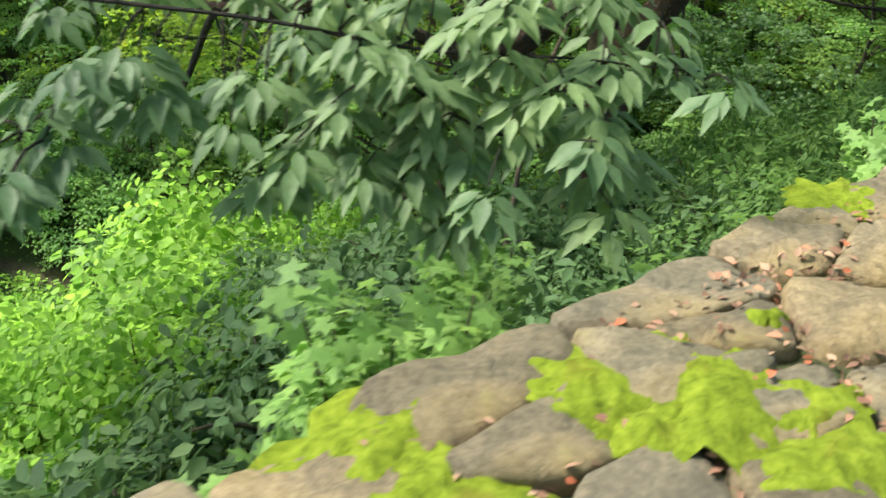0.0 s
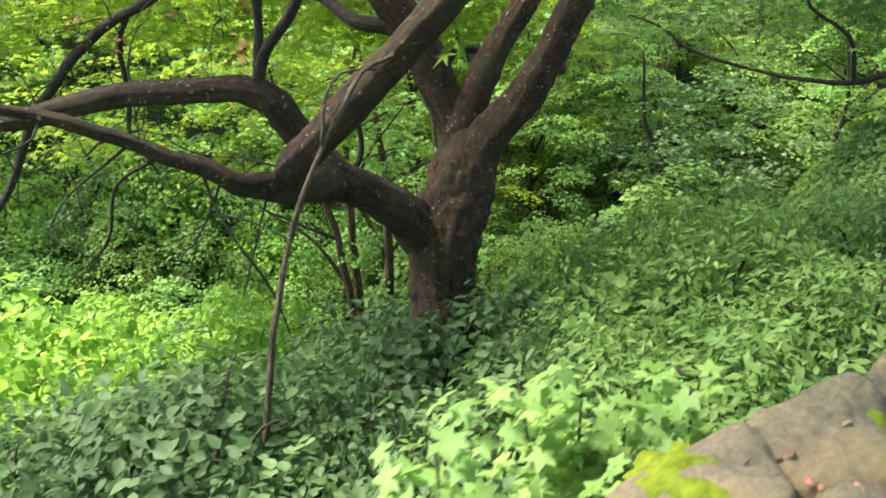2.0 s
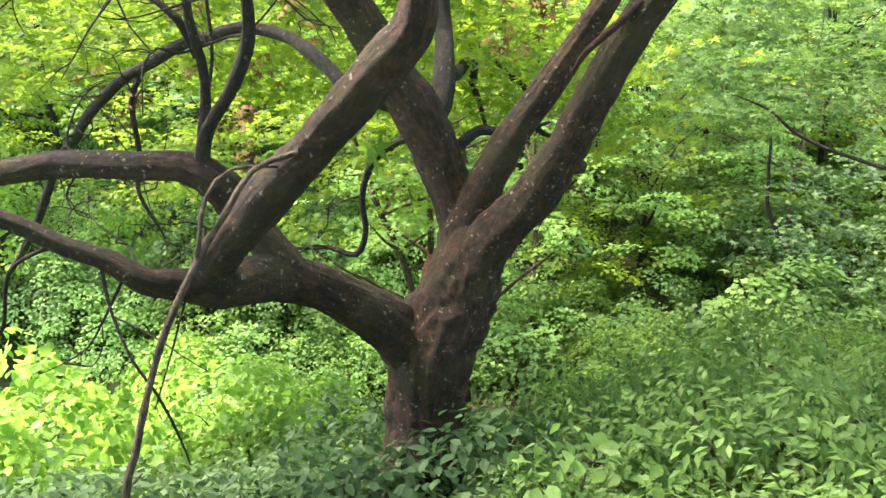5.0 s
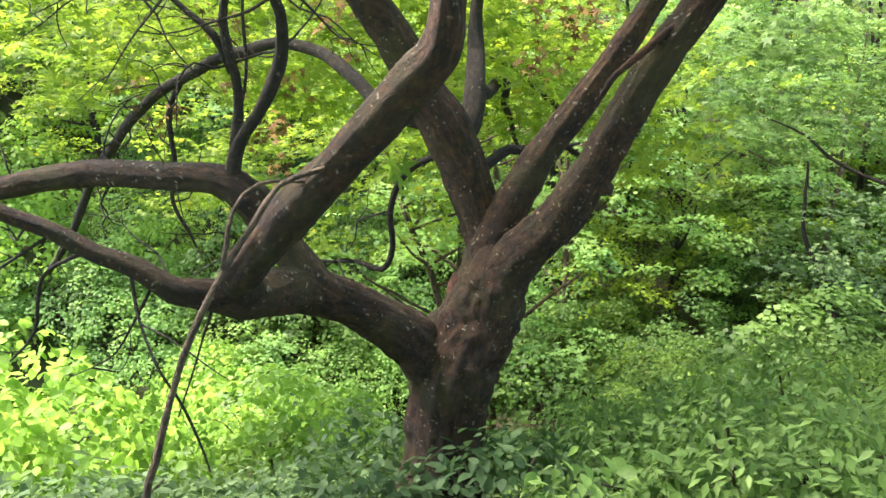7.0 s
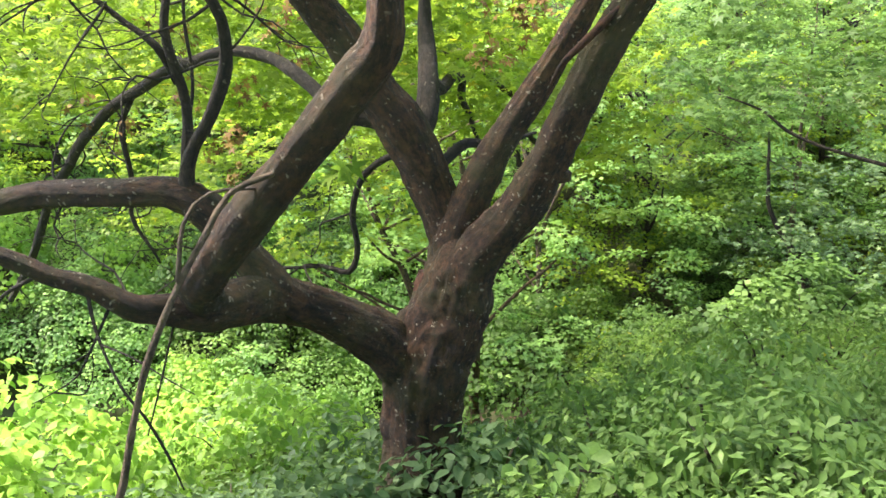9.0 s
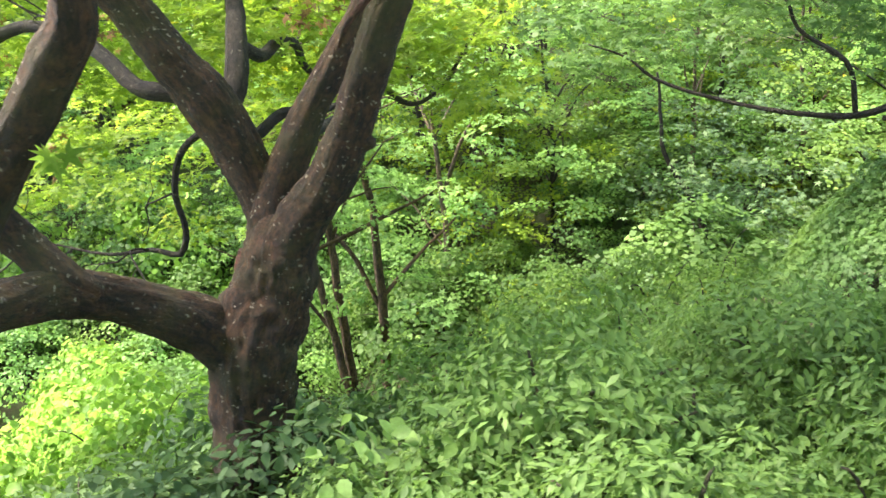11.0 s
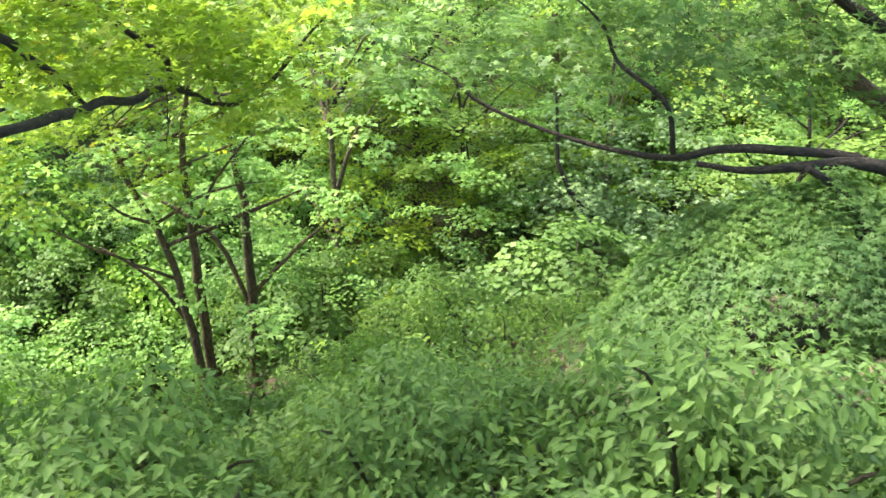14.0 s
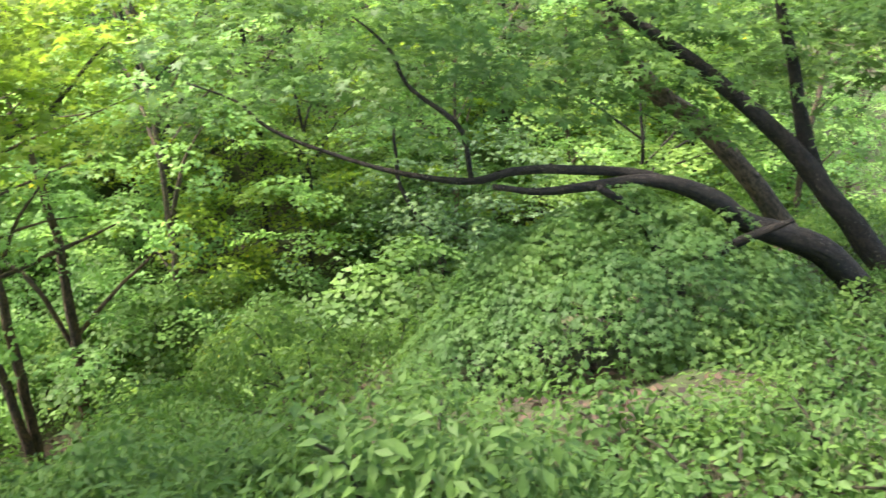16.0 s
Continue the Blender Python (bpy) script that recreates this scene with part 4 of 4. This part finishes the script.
bushes = [shrub("slope_bush", "leafy green bush with drooping pointed leaves on the slope", SHRUB, lance(0.22), 0.054, h, w, 3400, group="bushes on the slope", each=13, fan=0.13) for h, w in ((0.8, 0.62), (0.68, 0.6), (0.88, 0.66))]
scatter(bushes, patch(26, 1.7, 4.9, 0.8, 2.4, 5, 0.40) + patch(9, 1.9, 3.9, 2.5, 4.2, 6, 0.5))
tall = [shrub("broad_leaved_plant", "tall soft broad-leaved green plant before the maple trunk", FRESH if k else SHRUB, ovate(0.34), 0.088, h, w, 420, group="tall plants by the maple", each=7, category="plant") for k, (h, w) in enumerate(((1.0, 0.42), (0.92, 0.4)))]
scatter(tall, [(2.2, 4.75), (1.85, 4.62), (2.5, 4.95)], (0.8, 0.95))
low_weeds = [shrub("leafy_weed", "low yellow-green leafy weeds beside the wall", DEEP, broad(0.3), 0.05, h, w, 1000, group="weeds on the slope", category="weed") for h, w in ((0.24, 0.46), (0.3, 0.46))]
scatter(low_weeds, patch(22, 5.0, 10.5, 0.7, 2.0, 12, 0.42) + patch(18, 7.2, 11.0, 2.1, 4.0, 13, 0.42))
cover = [shrub("ground_shrub", "knee-high green shrub on the slope", WOODS, blade(0.3), 0.07, h, w, 1500, group="low shrubs", bark=DARKBARK) for h, w in ((0.6, 0.7), (0.75, 0.75))]
scatter(cover, patch(5, 1.8, 3.4, 4.0, 5.6, 14, 0.7) + patch(4, 3.4, 5.4, 4.4, 6.6, 18, 0.6) + patch(9, 9.6, 14, 3.4, 8.0, 15, 0.9) + patch(12, -3.0, 2.4, 4.2, 7.0, 16, 0.7))
dark_bushes = [shrub("shade_bush", "dark green bush in the shade below the wall", DULL, broad(0.3), 0.07, h, w, 1600, group="bushes in the shade") for h, w in ((0.62, 0.6), (0.75, 0.65))]
scatter(dark_bushes, patch(24, -1.3, 1.6, 0.9, 4.4, 8, 0.5))
vines = [shrub("vine_mound", "bright green broad-leaved creeper heaped over bushes", VINE, broad(0.46), 0.10, h, w, 2600, group="creeper mounds", drooping=0.9, category="creeper") for h, w in ((1.9, 1.2), (1.5, 1.3))]
scatter(vines, patch(20, -7.0, -0.9, 3.4, 8.6, 9, 1.0) + patch(22, -14, -2.6, 8.6, 15, 10, 1.15), (0.8, 1.15))
for k, (x, y) in enumerate(patch(13, -3.8, -1.2, 1.2, 4.0, 19, 0.6)):
    copy_thing(vines[k % 2], pose(x, y, float(land(x, y)) - 0.05, 0, 0, 83 * k) @ Matrix.Diagonal((0.62, 0.62, 0.55, 1)))
for k, (x, y) in enumerate(patch(26, -22, -2.5, 15, 27, 17, 1.6)):
    rnd = random.Random(k + 400)
    s = rnd.uniform(1.05, 1.45)
    copy_thing(vines[k % 2], pose(x, y, float(land(x, y)) - 0.05, rnd.uniform(-5, 5), rnd.uniform(-5, 5), rnd.uniform(0, 360)) @ Matrix.Diagonal((s, s, s, 1)))


def seedling(h, w, leaves):
    t = thing("wall_seedling", "pale yellow-green leafy seedling at the foot of the wall", "seedling", "seedlings along the wall")
    spots = []
    for k in range(5):
        a0 = 2 * math.pi * k / 5 + rng.uniform(-0.4, 0.4)
        ex, ey, top = w * math.cos(a0), w * math.sin(a0), h * rng.uniform(0.78, 1.02)
        line = [(0.02 * math.cos(a0), 0.02 * math.sin(a0), -0.1, 0.006), (ex * 0.4, ey * 0.4, top * 0.5, 0.005), (ex, ey, top, 0.002)]
        part_of("stem", tube("stem", line, TWIG, 5, 0.12), t)
        for f in np.linspace(0.55, 1.0, 9):
            spots.append((ex * (f - 0.15), ey * (f - 0.15), top * f))
    pos, head, nn = sprays(np.array(spots), 0.075, leaves // len(spots), droop=0.3, tilt=0.5, flat=0.3)
    part_of("foliage", leaf_mesh("foliage", palmate(5, 0.55, 250), pos, head, nn, rng.uniform(0.022, 0.036, len(pos)), FRESH), t)
    return t


weeds = [seedling(1.14, 0.13, 810), seedling(1.05, 0.16, 720), seedling(0.8, 0.12, 630)]
scatter(weeds, [(1.12, 1.93), (1.34, 2.08), (0.5, 1.5), (-0.12, 1.72), (-0.05, 1.8), (1.2, 1.9), (1.42, 2.05), (1.28, 2.02), (1.5, 2.12), (1.08, 2.0), (1.0, 1.86), (1.24, 1.98), (0.42, float(edge(0.42)) + 0.2), (0.62, float(edge(0.62)) + 0.2), (-0.38, 1.0), (-0.1, 1.16), (1.5, 2.2), (0.8, 1.74), (0.1, 1.9), (-0.02, 1.62)], (0.92, 1.08), 0.0)
for x, y, size in ((-0.10, 1.13, 1.1),):
    copy_thing(weeds[0], pose(x, y, float(land(x, y)), 0, 0, 140 * x + 20) @ Matrix.Diagonal((size, size, size, 1)))
thicket = [shrub("thicket_bush", f"dense {look_of} thicket bush in the hollow", mat, blade(wd), size, h, w, n, group="thicket", bark=DARKBARK, each=34, fan=0.23, drooping=0.4)
           for mat, look_of, wd, size, h, w, n in ((WOODS, "green", 0.42, 0.075, 1.8, 1.3, 4600), (DEEP, "dark green", 0.45, 0.085, 1.4, 1.2, 3600), (LACE, "blue-green", 0.42, 0.07, 2.1, 1.3, 4800), (MINT, "pale green", 0.42, 0.075, 1.5, 1.25, 4400), (SHRUB, "mid-green", 0.42, 0.085, 1.9, 1.2, 3600))]
thicket_left = patch(13, -8, -2.2, 8.0, 17, 22, 1.2) + patch(7, -2.2, 0.2, 12.5, 17, 24, 1.2) + patch(12, -18, -2.0, 16, 25, 23, 1.8)
scatter(thicket[3:4], thicket_left, (0.8, 1.2))
scatter(thicket[:3] + thicket[4:], patch(56, -9, 15, 7.6, 19, 21, 1.2), (0.75, 1.25))


# ---- slender trees ----
def slender(name, label, lines, at, mat, bark, spread, layers, count, leaf=0.07, each=20, group="", template=None, fan=0.42, twigs=0, flat=0.08):
    t = thing(name, label, "tree", group, at=at)
    for nodes in lines:
        part_of("stem", tube("stem", nodes, bark, 7, 0.2, 0.05, 0.03), t)
    x, y = rng.normal(0, spread * 0.5, count), rng.normal(0, spread * 0.5, count)
    z = rng.choice(layers, count) + 0.2 * np.sin(2.1 * x + 1.7 * y) + rng.normal(0, 0.12, count)
    for k in range(twigs):
        i0 = rng.integers(count)
        line = smooth_line(lines[0], 0.3)
        foot = line[np.argmin(abs(line[:, 2] - (z[i0] - 0.55 * math.hypot(x[i0], y[i0]))))]
        half = (foot[:3] + (x[i0], y[i0], z[i0])) / 2 + rng.normal(0, 0.1, 3)
        part_of("branch", tube("branch", [(*foot[:3], 0.028), (*half, 0.02), (x[i0], y[i0], z[i0], 0.006)], bark, 5, 0.3, 0.0, 0.04), t)
    pos, head, nn = sprays(np.stack([x, y, z], -1), fan, each, droop=0.25, tilt=0.2, flat=flat, ruffle=0.15)
    part_of("crown", leaf_mesh("crown", template or palmate(5), pos, head, nn, leaf * rng.uniform(0.75, 1.2, len(pos)), mat), t)
    return t


CLUMP = [
    [(-0.42, 13.00, -6.3, 0.09), (-0.66, 13.00, -4.30, 0.070), (-0.86, 13.00, -3.08, 0.060), (-1.25, 13.00, -2.21, 0.05), (-1.45, 13.00, -1.39, 0.035), (-1.6, 13, 0, 0.01)],
    [(-0.41, 13.10, -6.3, 0.09), (-0.52, 13.20, -4.00, 0.078), (-0.53, 13.20, -2.59, 0.060), (-0.52, 13.20, -1.48, 0.045), (-0.22, 13.20, -0.37, 0.028), (-0.1, 13.2, 0.8, 0.01)],
    [(-0.06, 14.00, -7.0, 0.11), (-0.06, 14.00, -5.66, 0.10), (-0.01, 14.00, -4.14, 0.088), (-0.03, 14.00, -2.58, 0.068), (-0.19, 14.00, -1.51, 0.050), (-0.38, 14.00, -0.51, 0.03), (-0.5, 14, 0.8, 0.01)],
    [(-0.05, 14.00, -4.57, 0.047), (-0.46, 14.00, -3.47, 0.043), (-1.08, 14.00, -2.92, 0.035), (-1.63, 14.00, -2.67, 0.02)],
    [(-0.02, 14.00, -4.35, 0.045), (0.66, 14.00, -3.59, 0.034), (1.31, 14.00, -2.96, 0.02)],
    [(-0.6, 13.1, -4.6, 0.04), (-1.1, 13.0, -3.7, 0.03), (-1.8, 12.9, -3.1, 0.015)],
    [(-0.5, 13.2, -2.9, 0.035), (-0.1, 13.2, -2.1, 0.025), (0.4, 13.2, -1.5, 0.012)],
]
clump_at = (-0.3, 13.4, -6.1)
slender("sapling_clump", "clump of slender dark stems with light airy foliage", [slim(local(n, clump_at), 0.9) for n in CLUMP], clump_at, MINT, SAPBARK, 2.6, [3.6, 4.1, 4.6, 5.1, 5.7, 6.3, 7.0], 78, 0.085, 40, "", None, 0.42, 18)
FARSAP = [(6.3, 16.00, -6.2, 0.09), (6.16, 16.00, -5.38, 0.08), (5.73, 16.00, -4.38, 0.075), (5.39, 16.00, -3.53, 0.06), (4.86, 16.00, -2.62, 0.04), (4.7, 16, -1.2, 0.02)]
far_at = (6.2, 16.0, -5.9)
slender("leaning_sapling", "thin leaning sapling hung with dull green creeper", [local(FARSAP, far_at)], far_at, DULL, DARKBARK, 2.2, [2.0, 2.5, 2.9, 3.3, 3.8], 120, 0.08)

stem_a = [[(0, 0, -0.3, 0.07), (0.1, 0.0, 2, 0.05), (-0.05, 0.1, 4, 0.04), (0.2, 0, 6, 0.025), (0.1, 0, 8, 0.01)], [(0.05, 0, 2.6, 0.04), (0.7, 0.3, 3.6, 0.03), (1.3, 0.4, 4.4, 0.01)], [(0, 0, 3.4, 0.04), (-0.7, -0.3, 4.4, 0.025), (-1.4, -0.2, 4.9, 0.01)]]
stem_b = [[(0, 0, -0.3, 0.09), (-0.15, 0.1, 2.5, 0.07), (0.1, 0, 5, 0.05), (0.4, 0, 7.5, 0.03), (0.5, 0, 9.5, 0.01)], [(0, 0, 3.0, 0.06), (-1.0, 0.2, 4.4, 0.04), (-2.0, 0.4, 5.2, 0.01)], [(0.1, 0, 4.4, 0.05), (1.1, -0.3, 5.7, 0.03), (1.9, -0.4, 6.3, 0.01)]]
layers = [0.9, 1.5, 2.1, 2.7, 3.3, 3.9, 4.6, 5.3, 6.1, 7.0, 8.0]
woods = [
    slender("woodland_tree", "slender woodland tree with layered light green foliage", stem_a, (0, 0, 0), WOODS, DARKBARK, 3.4, layers, 104, 0.088, 110, "woodland trees", blade(0.52), 0.5, 9, 0.05),
    slender("woodland_tree", "slender woodland tree with layered light green foliage", stem_b, (0, 0, 0), MAPLE, DARKBARK, 4.2, [*layers, 9.0], 108, 0.088, 110, "woodland trees", blade(0.52), 0.52, 9, 0.05),
    slender("woodland_tree", "slender woodland tree with layered light green foliage", stem_b, (0, 0, 0), MINT, PALEBARK, 4.0, [*layers, 9.0], 108, 0.092, 110, "woodland trees", blade(0.52), 0.52, 9, 0.05),
]
scatter(woods, patch(20, -13, 15, 12.5, 20, 33, 1.8, True) + patch(7, 9.5, 18, 6.0, 13, 36, 1.8), (0.85, 1.1), 0.1)
scatter_far = patch(78, -30, 36, 19, 46, 34, 2.6, True)
scatter_far = scatter_far[:48] + patch(24, -32, -5, 21, 33, 37, 2.3)
for k, (x, y) in enumerate(scatter_far):
    rnd = random.Random(k)
    s = rnd.uniform(0.9, 1.5) if k < 48 else rnd.uniform(0.7, 1.0)
    copy_thing(woods[k % 3], pose(x, y, float(land(x, y)) - 0.1, rnd.uniform(-4, 4), rnd.uniform(-4, 4), rnd.uniform(0, 360)) @ Matrix.Diagonal((s, s, s, 1)))

# unseen trees added behind the path, to hold back light from the wall
for k, (x, y) in enumerate([(-5.5, -8.2), (-1.0, -9.6), (3.2, -8.8), (7.5, -8.0), (12.5, -6.0), (-10.0, -7.5)]):
    copy_thing(woods[k % 3], pose(x, y, float(land(x, y)) - 0.1, 0, 0, 57 * k) @ Matrix.Diagonal((1.5, 1.5, 1.5, 1)))

# ---- low herbs over the slope ----
n = 42000
hx, hd = rng.uniform(-10, 14, n), 0.3 + 18 * rng.random(n) ** 0.8
hy = edge(hx) + hd / 0.87
bare = ((np.hypot((hx - 4.6) / 0.9, (hy - 9.1) / 0.9) < 1) | (np.hypot((hx - 6.4) / 1.5, (hy - 8.3) / 0.7) < 1) | (np.hypot((hx - 8.6) / 0.5, (hy - 9.4) / 0.4) < 1) | (np.hypot((hx - 0.9) / 1.2, (hy - 13.4) / 1.2) < 1)) & (rng.random(n) < 0.93)
keep = ~bare & (np.sin(1.9 * hx + 0.7 * hy) + np.sin(1.3 * hy - 1.1 * hx) > 0.1) & ~((hd > 4.6) & (hd < 10.0) & (hx > -1.0) & (hx < 6.5) & (rng.random(n) < 0.85))
hx, hy = hx[keep], hy[keep]
hp = np.stack([hx, hy, land(hx, hy) + rng.uniform(0.02, 0.28, len(hx))], -1)
hh = rng.normal(size=(len(hx), 3)) * (1, 1, 0.3)
tagged(new("undergrowth", leaf_mesh("undergrowth", blade(0.3), hp, hh, rng.normal(0, 0.35, (len(hx), 3)) + (0, 0, 1), rng.uniform(0.05, 0.10, len(hx)), SHRUB)), "low green herbs covering the forest floor", "undergrowth", kind="stuff")


# ---- fallen leaves on the bare soil ----
LITTER = dry_material()
n = 16000
lx, ld = rng.uniform(-4, 11, n), rng.uniform(2.4, 12, n)
ly = edge(lx) + ld / 0.87
lp = np.stack([lx, ly, land(lx, ly) + rng.uniform(0.0, 0.05, n)], -1)
tagged(new("fallen_leaves", leaf_mesh("fallen_leaves", blade(0.34), lp, rng.normal(size=(n, 3)) * (1, 1, 0.4), rng.normal(0, 0.5, (n, 3)) + (0, 0, 1), rng.uniform(0.04, 0.09, n), LITTER)), "brown fallen leaves strewn on the bare soil", "leaf litter", kind="stuff")

# ---- the bough that hangs over the wall ----
def overhang():
    at = Vector((-3.2, 3.3, float(land(-3.2, 3.3))))
    t = thing("overhanging_tree", "young tree whose boughs of dull green leaves hang by the wall", "tree", at=at)
    main = [(-3.2, 3.3, -1.6, 0.09), (-3.1, 3.2, 0.4, 0.075), (-2.7, 2.9, 1.7, 0.06), (-1.8, 2.4, 2.1, 0.045), (-0.9, 2.0, 1.95, 0.03), (-0.2, 1.8, 1.75, 0.02), (0.3, 1.75, 1.6, 0.012), (0.55, 1.7, 1.45, 0.006)]
    part_of("trunk", tube("trunk", local(main, at), DARKBARK, 10, 0.08, 0.08, 0.01), t)
    # high crown above the view, added to shade the wall and the bough
    spots = np.stack([rng.uniform(-4.8, -2.4, 60), rng.uniform(1.6, 4.2, 60), rng.uniform(2.3, 4.4, 60)], -1)
    pos, head, nn = sprays(spots - np.array(at), 0.42, 30, droop=0.3, tilt=0.25)
    part_of("crown", leaf_mesh("crown", blade(0.3), pos, head, nn, rng.uniform(0.08, 0.11, len(pos)), BOUGH), t)
    part_of("bough", tube("bough", local([(-2.9, 3.0, 1.2, 0.06), (-2.4, 2.2, 2.6, 0.045), (-1.6, 1.2, 3.6, 0.03), (-0.6, 0.6, 4.2, 0.01)], at), DARKBARK, 8, 0.1, 0.08, 0.02), t)
    ends = [(0.30, 1.50, 1.10), (0.42, 1.52, 1.10), (0.17, 1.45, 1.0), (0.05, 1.42, 0.96), (0.26, 1.46, 0.94), (-0.1, 1.5, 1.12), (-0.28, 1.55, 1.16), (-0.42, 1.5, 1.06),
            (-0.55, 1.45, 1.1), (-0.78, 1.45, 1.07), (-0.80, 1.42, 0.98), (-0.86, 1.4, 0.88), (-0.05, 1.62, 1.22), (0.12, 1.6, 1.24), (-0.25, 1.7, 1.27), (-0.5, 1.75, 1.3),
            (0.45, 1.85, 1.25), (0.3, 1.8, 1.28), (-0.7, 1.7, 1.28), (-1.0, 1.6, 1.2)]
    more = random.Random(9)
    ends += [tuple(c + more.uniform(-0.13, 0.13) for c in p[:2]) + (p[2] + more.uniform(-0.09, 0.08),) for p in ends + ends[5:17]]
    ends += [(more.uniform(-1.0, 0.5), more.uniform(1.5, 1.95), more.uniform(1.12, 1.32)) for _ in range(26)]
    ends += [(more.uniform(-0.7, 0.35), more.uniform(1.42, 1.62), more.uniform(1.0, 1.16)) for _ in range(24)]
    ends += [(more.uniform(-0.4, 0.38), more.uniform(1.36, 1.54), more.uniform(0.84, 1.02)) for _ in range(22)]
    ways = [
        [(-2.8, 2.95, 1.45, 0.018), (-1.6, 2.0, 1.36, 0.009), (-0.8, 1.62, 1.22, 0.006), (-0.2, 1.55, 1.15, 0.0045), (0.2, 1.52, 1.10, 0.003), (0.5, 1.5, 1.07, 0.002)],
        [(-2.8, 2.95, 1.35, 0.016), (-1.7, 2.0, 1.2, 0.008), (-1.1, 1.6, 1.05, 0.005), (-0.75, 1.42, 0.98, 0.003)],
        [(-0.8, 1.62, 1.22, 0.009), (-0.3, 1.72, 1.27, 0.006), (0.2, 1.8, 1.25, 0.004), (0.5, 1.86, 1.23, 0.003)],
        [(-0.2, 1.55, 1.15, 0.006), (0.02, 1.45, 1.02, 0.004), (0.22, 1.44, 0.94, 0.003)],
    ]
    grown = []
    for way in ways:
        part_of("bough", tube("bough", local(way, at), DARKBARK, 6, 0.05, 0.0, 0.03), t)
        grown += [Vector(q[:3]) for q in smooth_line(way, 0.05)]
    outlines = [leaf_mesh("leaf", ovate(w) if w > 0.21 else lance(w), np.zeros((1, 3)), np.array([[0.0, 1, 0]]), np.array([[0.0, 0, 1]]), 1.0, BOUGH) for w in (0.17, 0.2, 0.23)]
    rnd = random.Random(5)
    rest = []
    for k, p in enumerate(ends):
        p = Vector(p)
        root = min(grown, key=lambda q: (q - p).length)
        sprig = [(*root, 0.003), (*((root + p) / 2 + Vector((0, 0, 0.015))), 0.0022), (*p, 0.0015)]
        part_of("twig", tube("twig", local(sprig, at), DARKBARK, 5, 0.06), t)
        turn, lean = rnd.uniform(-0.5, 0.5), rnd.uniform(-0.1, 0.1)
        for j in range(11):
            fan = turn + (j % 11 - 5) * 0.36 + rnd.uniform(-0.12, 0.12)
            reach = rnd.uniform(0.0, 0.05)
            head = Vector((math.sin(fan), -0.75 * math.cos(fan), -0.38 - 0.3 * rnd.random() + lean)).normalized()
            nrm = Vector((0.35 * math.sin(fan) + rnd.uniform(-0.15, 0.15), -0.35 + rnd.uniform(-0.15, 0.15), 1)).normalized()
            sd = head.cross(nrm).normalized()
            size = rnd.uniform(0.060, 0.088)
            pos = p + head * reach - at + Vector((0, 0, rnd.uniform(-0.02, 0.02)))
            if k < 24:
                ob = part_of("leaf", outlines[j % 3], t)
                ob.matrix_basis = Matrix.Translation(pos) @ Matrix((sd, head, sd.cross(head))).transposed().to_4x4() @ Matrix.Diagonal((size, size, size, 1))
            else:
                rest.append((*pos, *head, *nrm, size))
    rest = np.array(rest)
    foliage = part_of("foliage", leaf_mesh("foliage", ovate(0.2), rest[:, :3], rest[:, 3:6], rest[:, 6:9], rest[:, 9], BOUGH), t)
    tagged(foliage, kind="stuff")
    return t


overhang()


# The plan above is drawn at about three quarters of true size: bring it to metres about the eye's level.
PLAN = Matrix.Translation((0, 0, 1.6 - 1.5 * 1.31)) @ Matrix.Diagonal((1.31, 1.31, 1.31, 1))
for ob in list(scene.objects):
    if ob.parent is None and ob.type not in {"CAMERA", "LIGHT"}:
        ob.matrix_basis = PLAN @ ob.matrix_basis
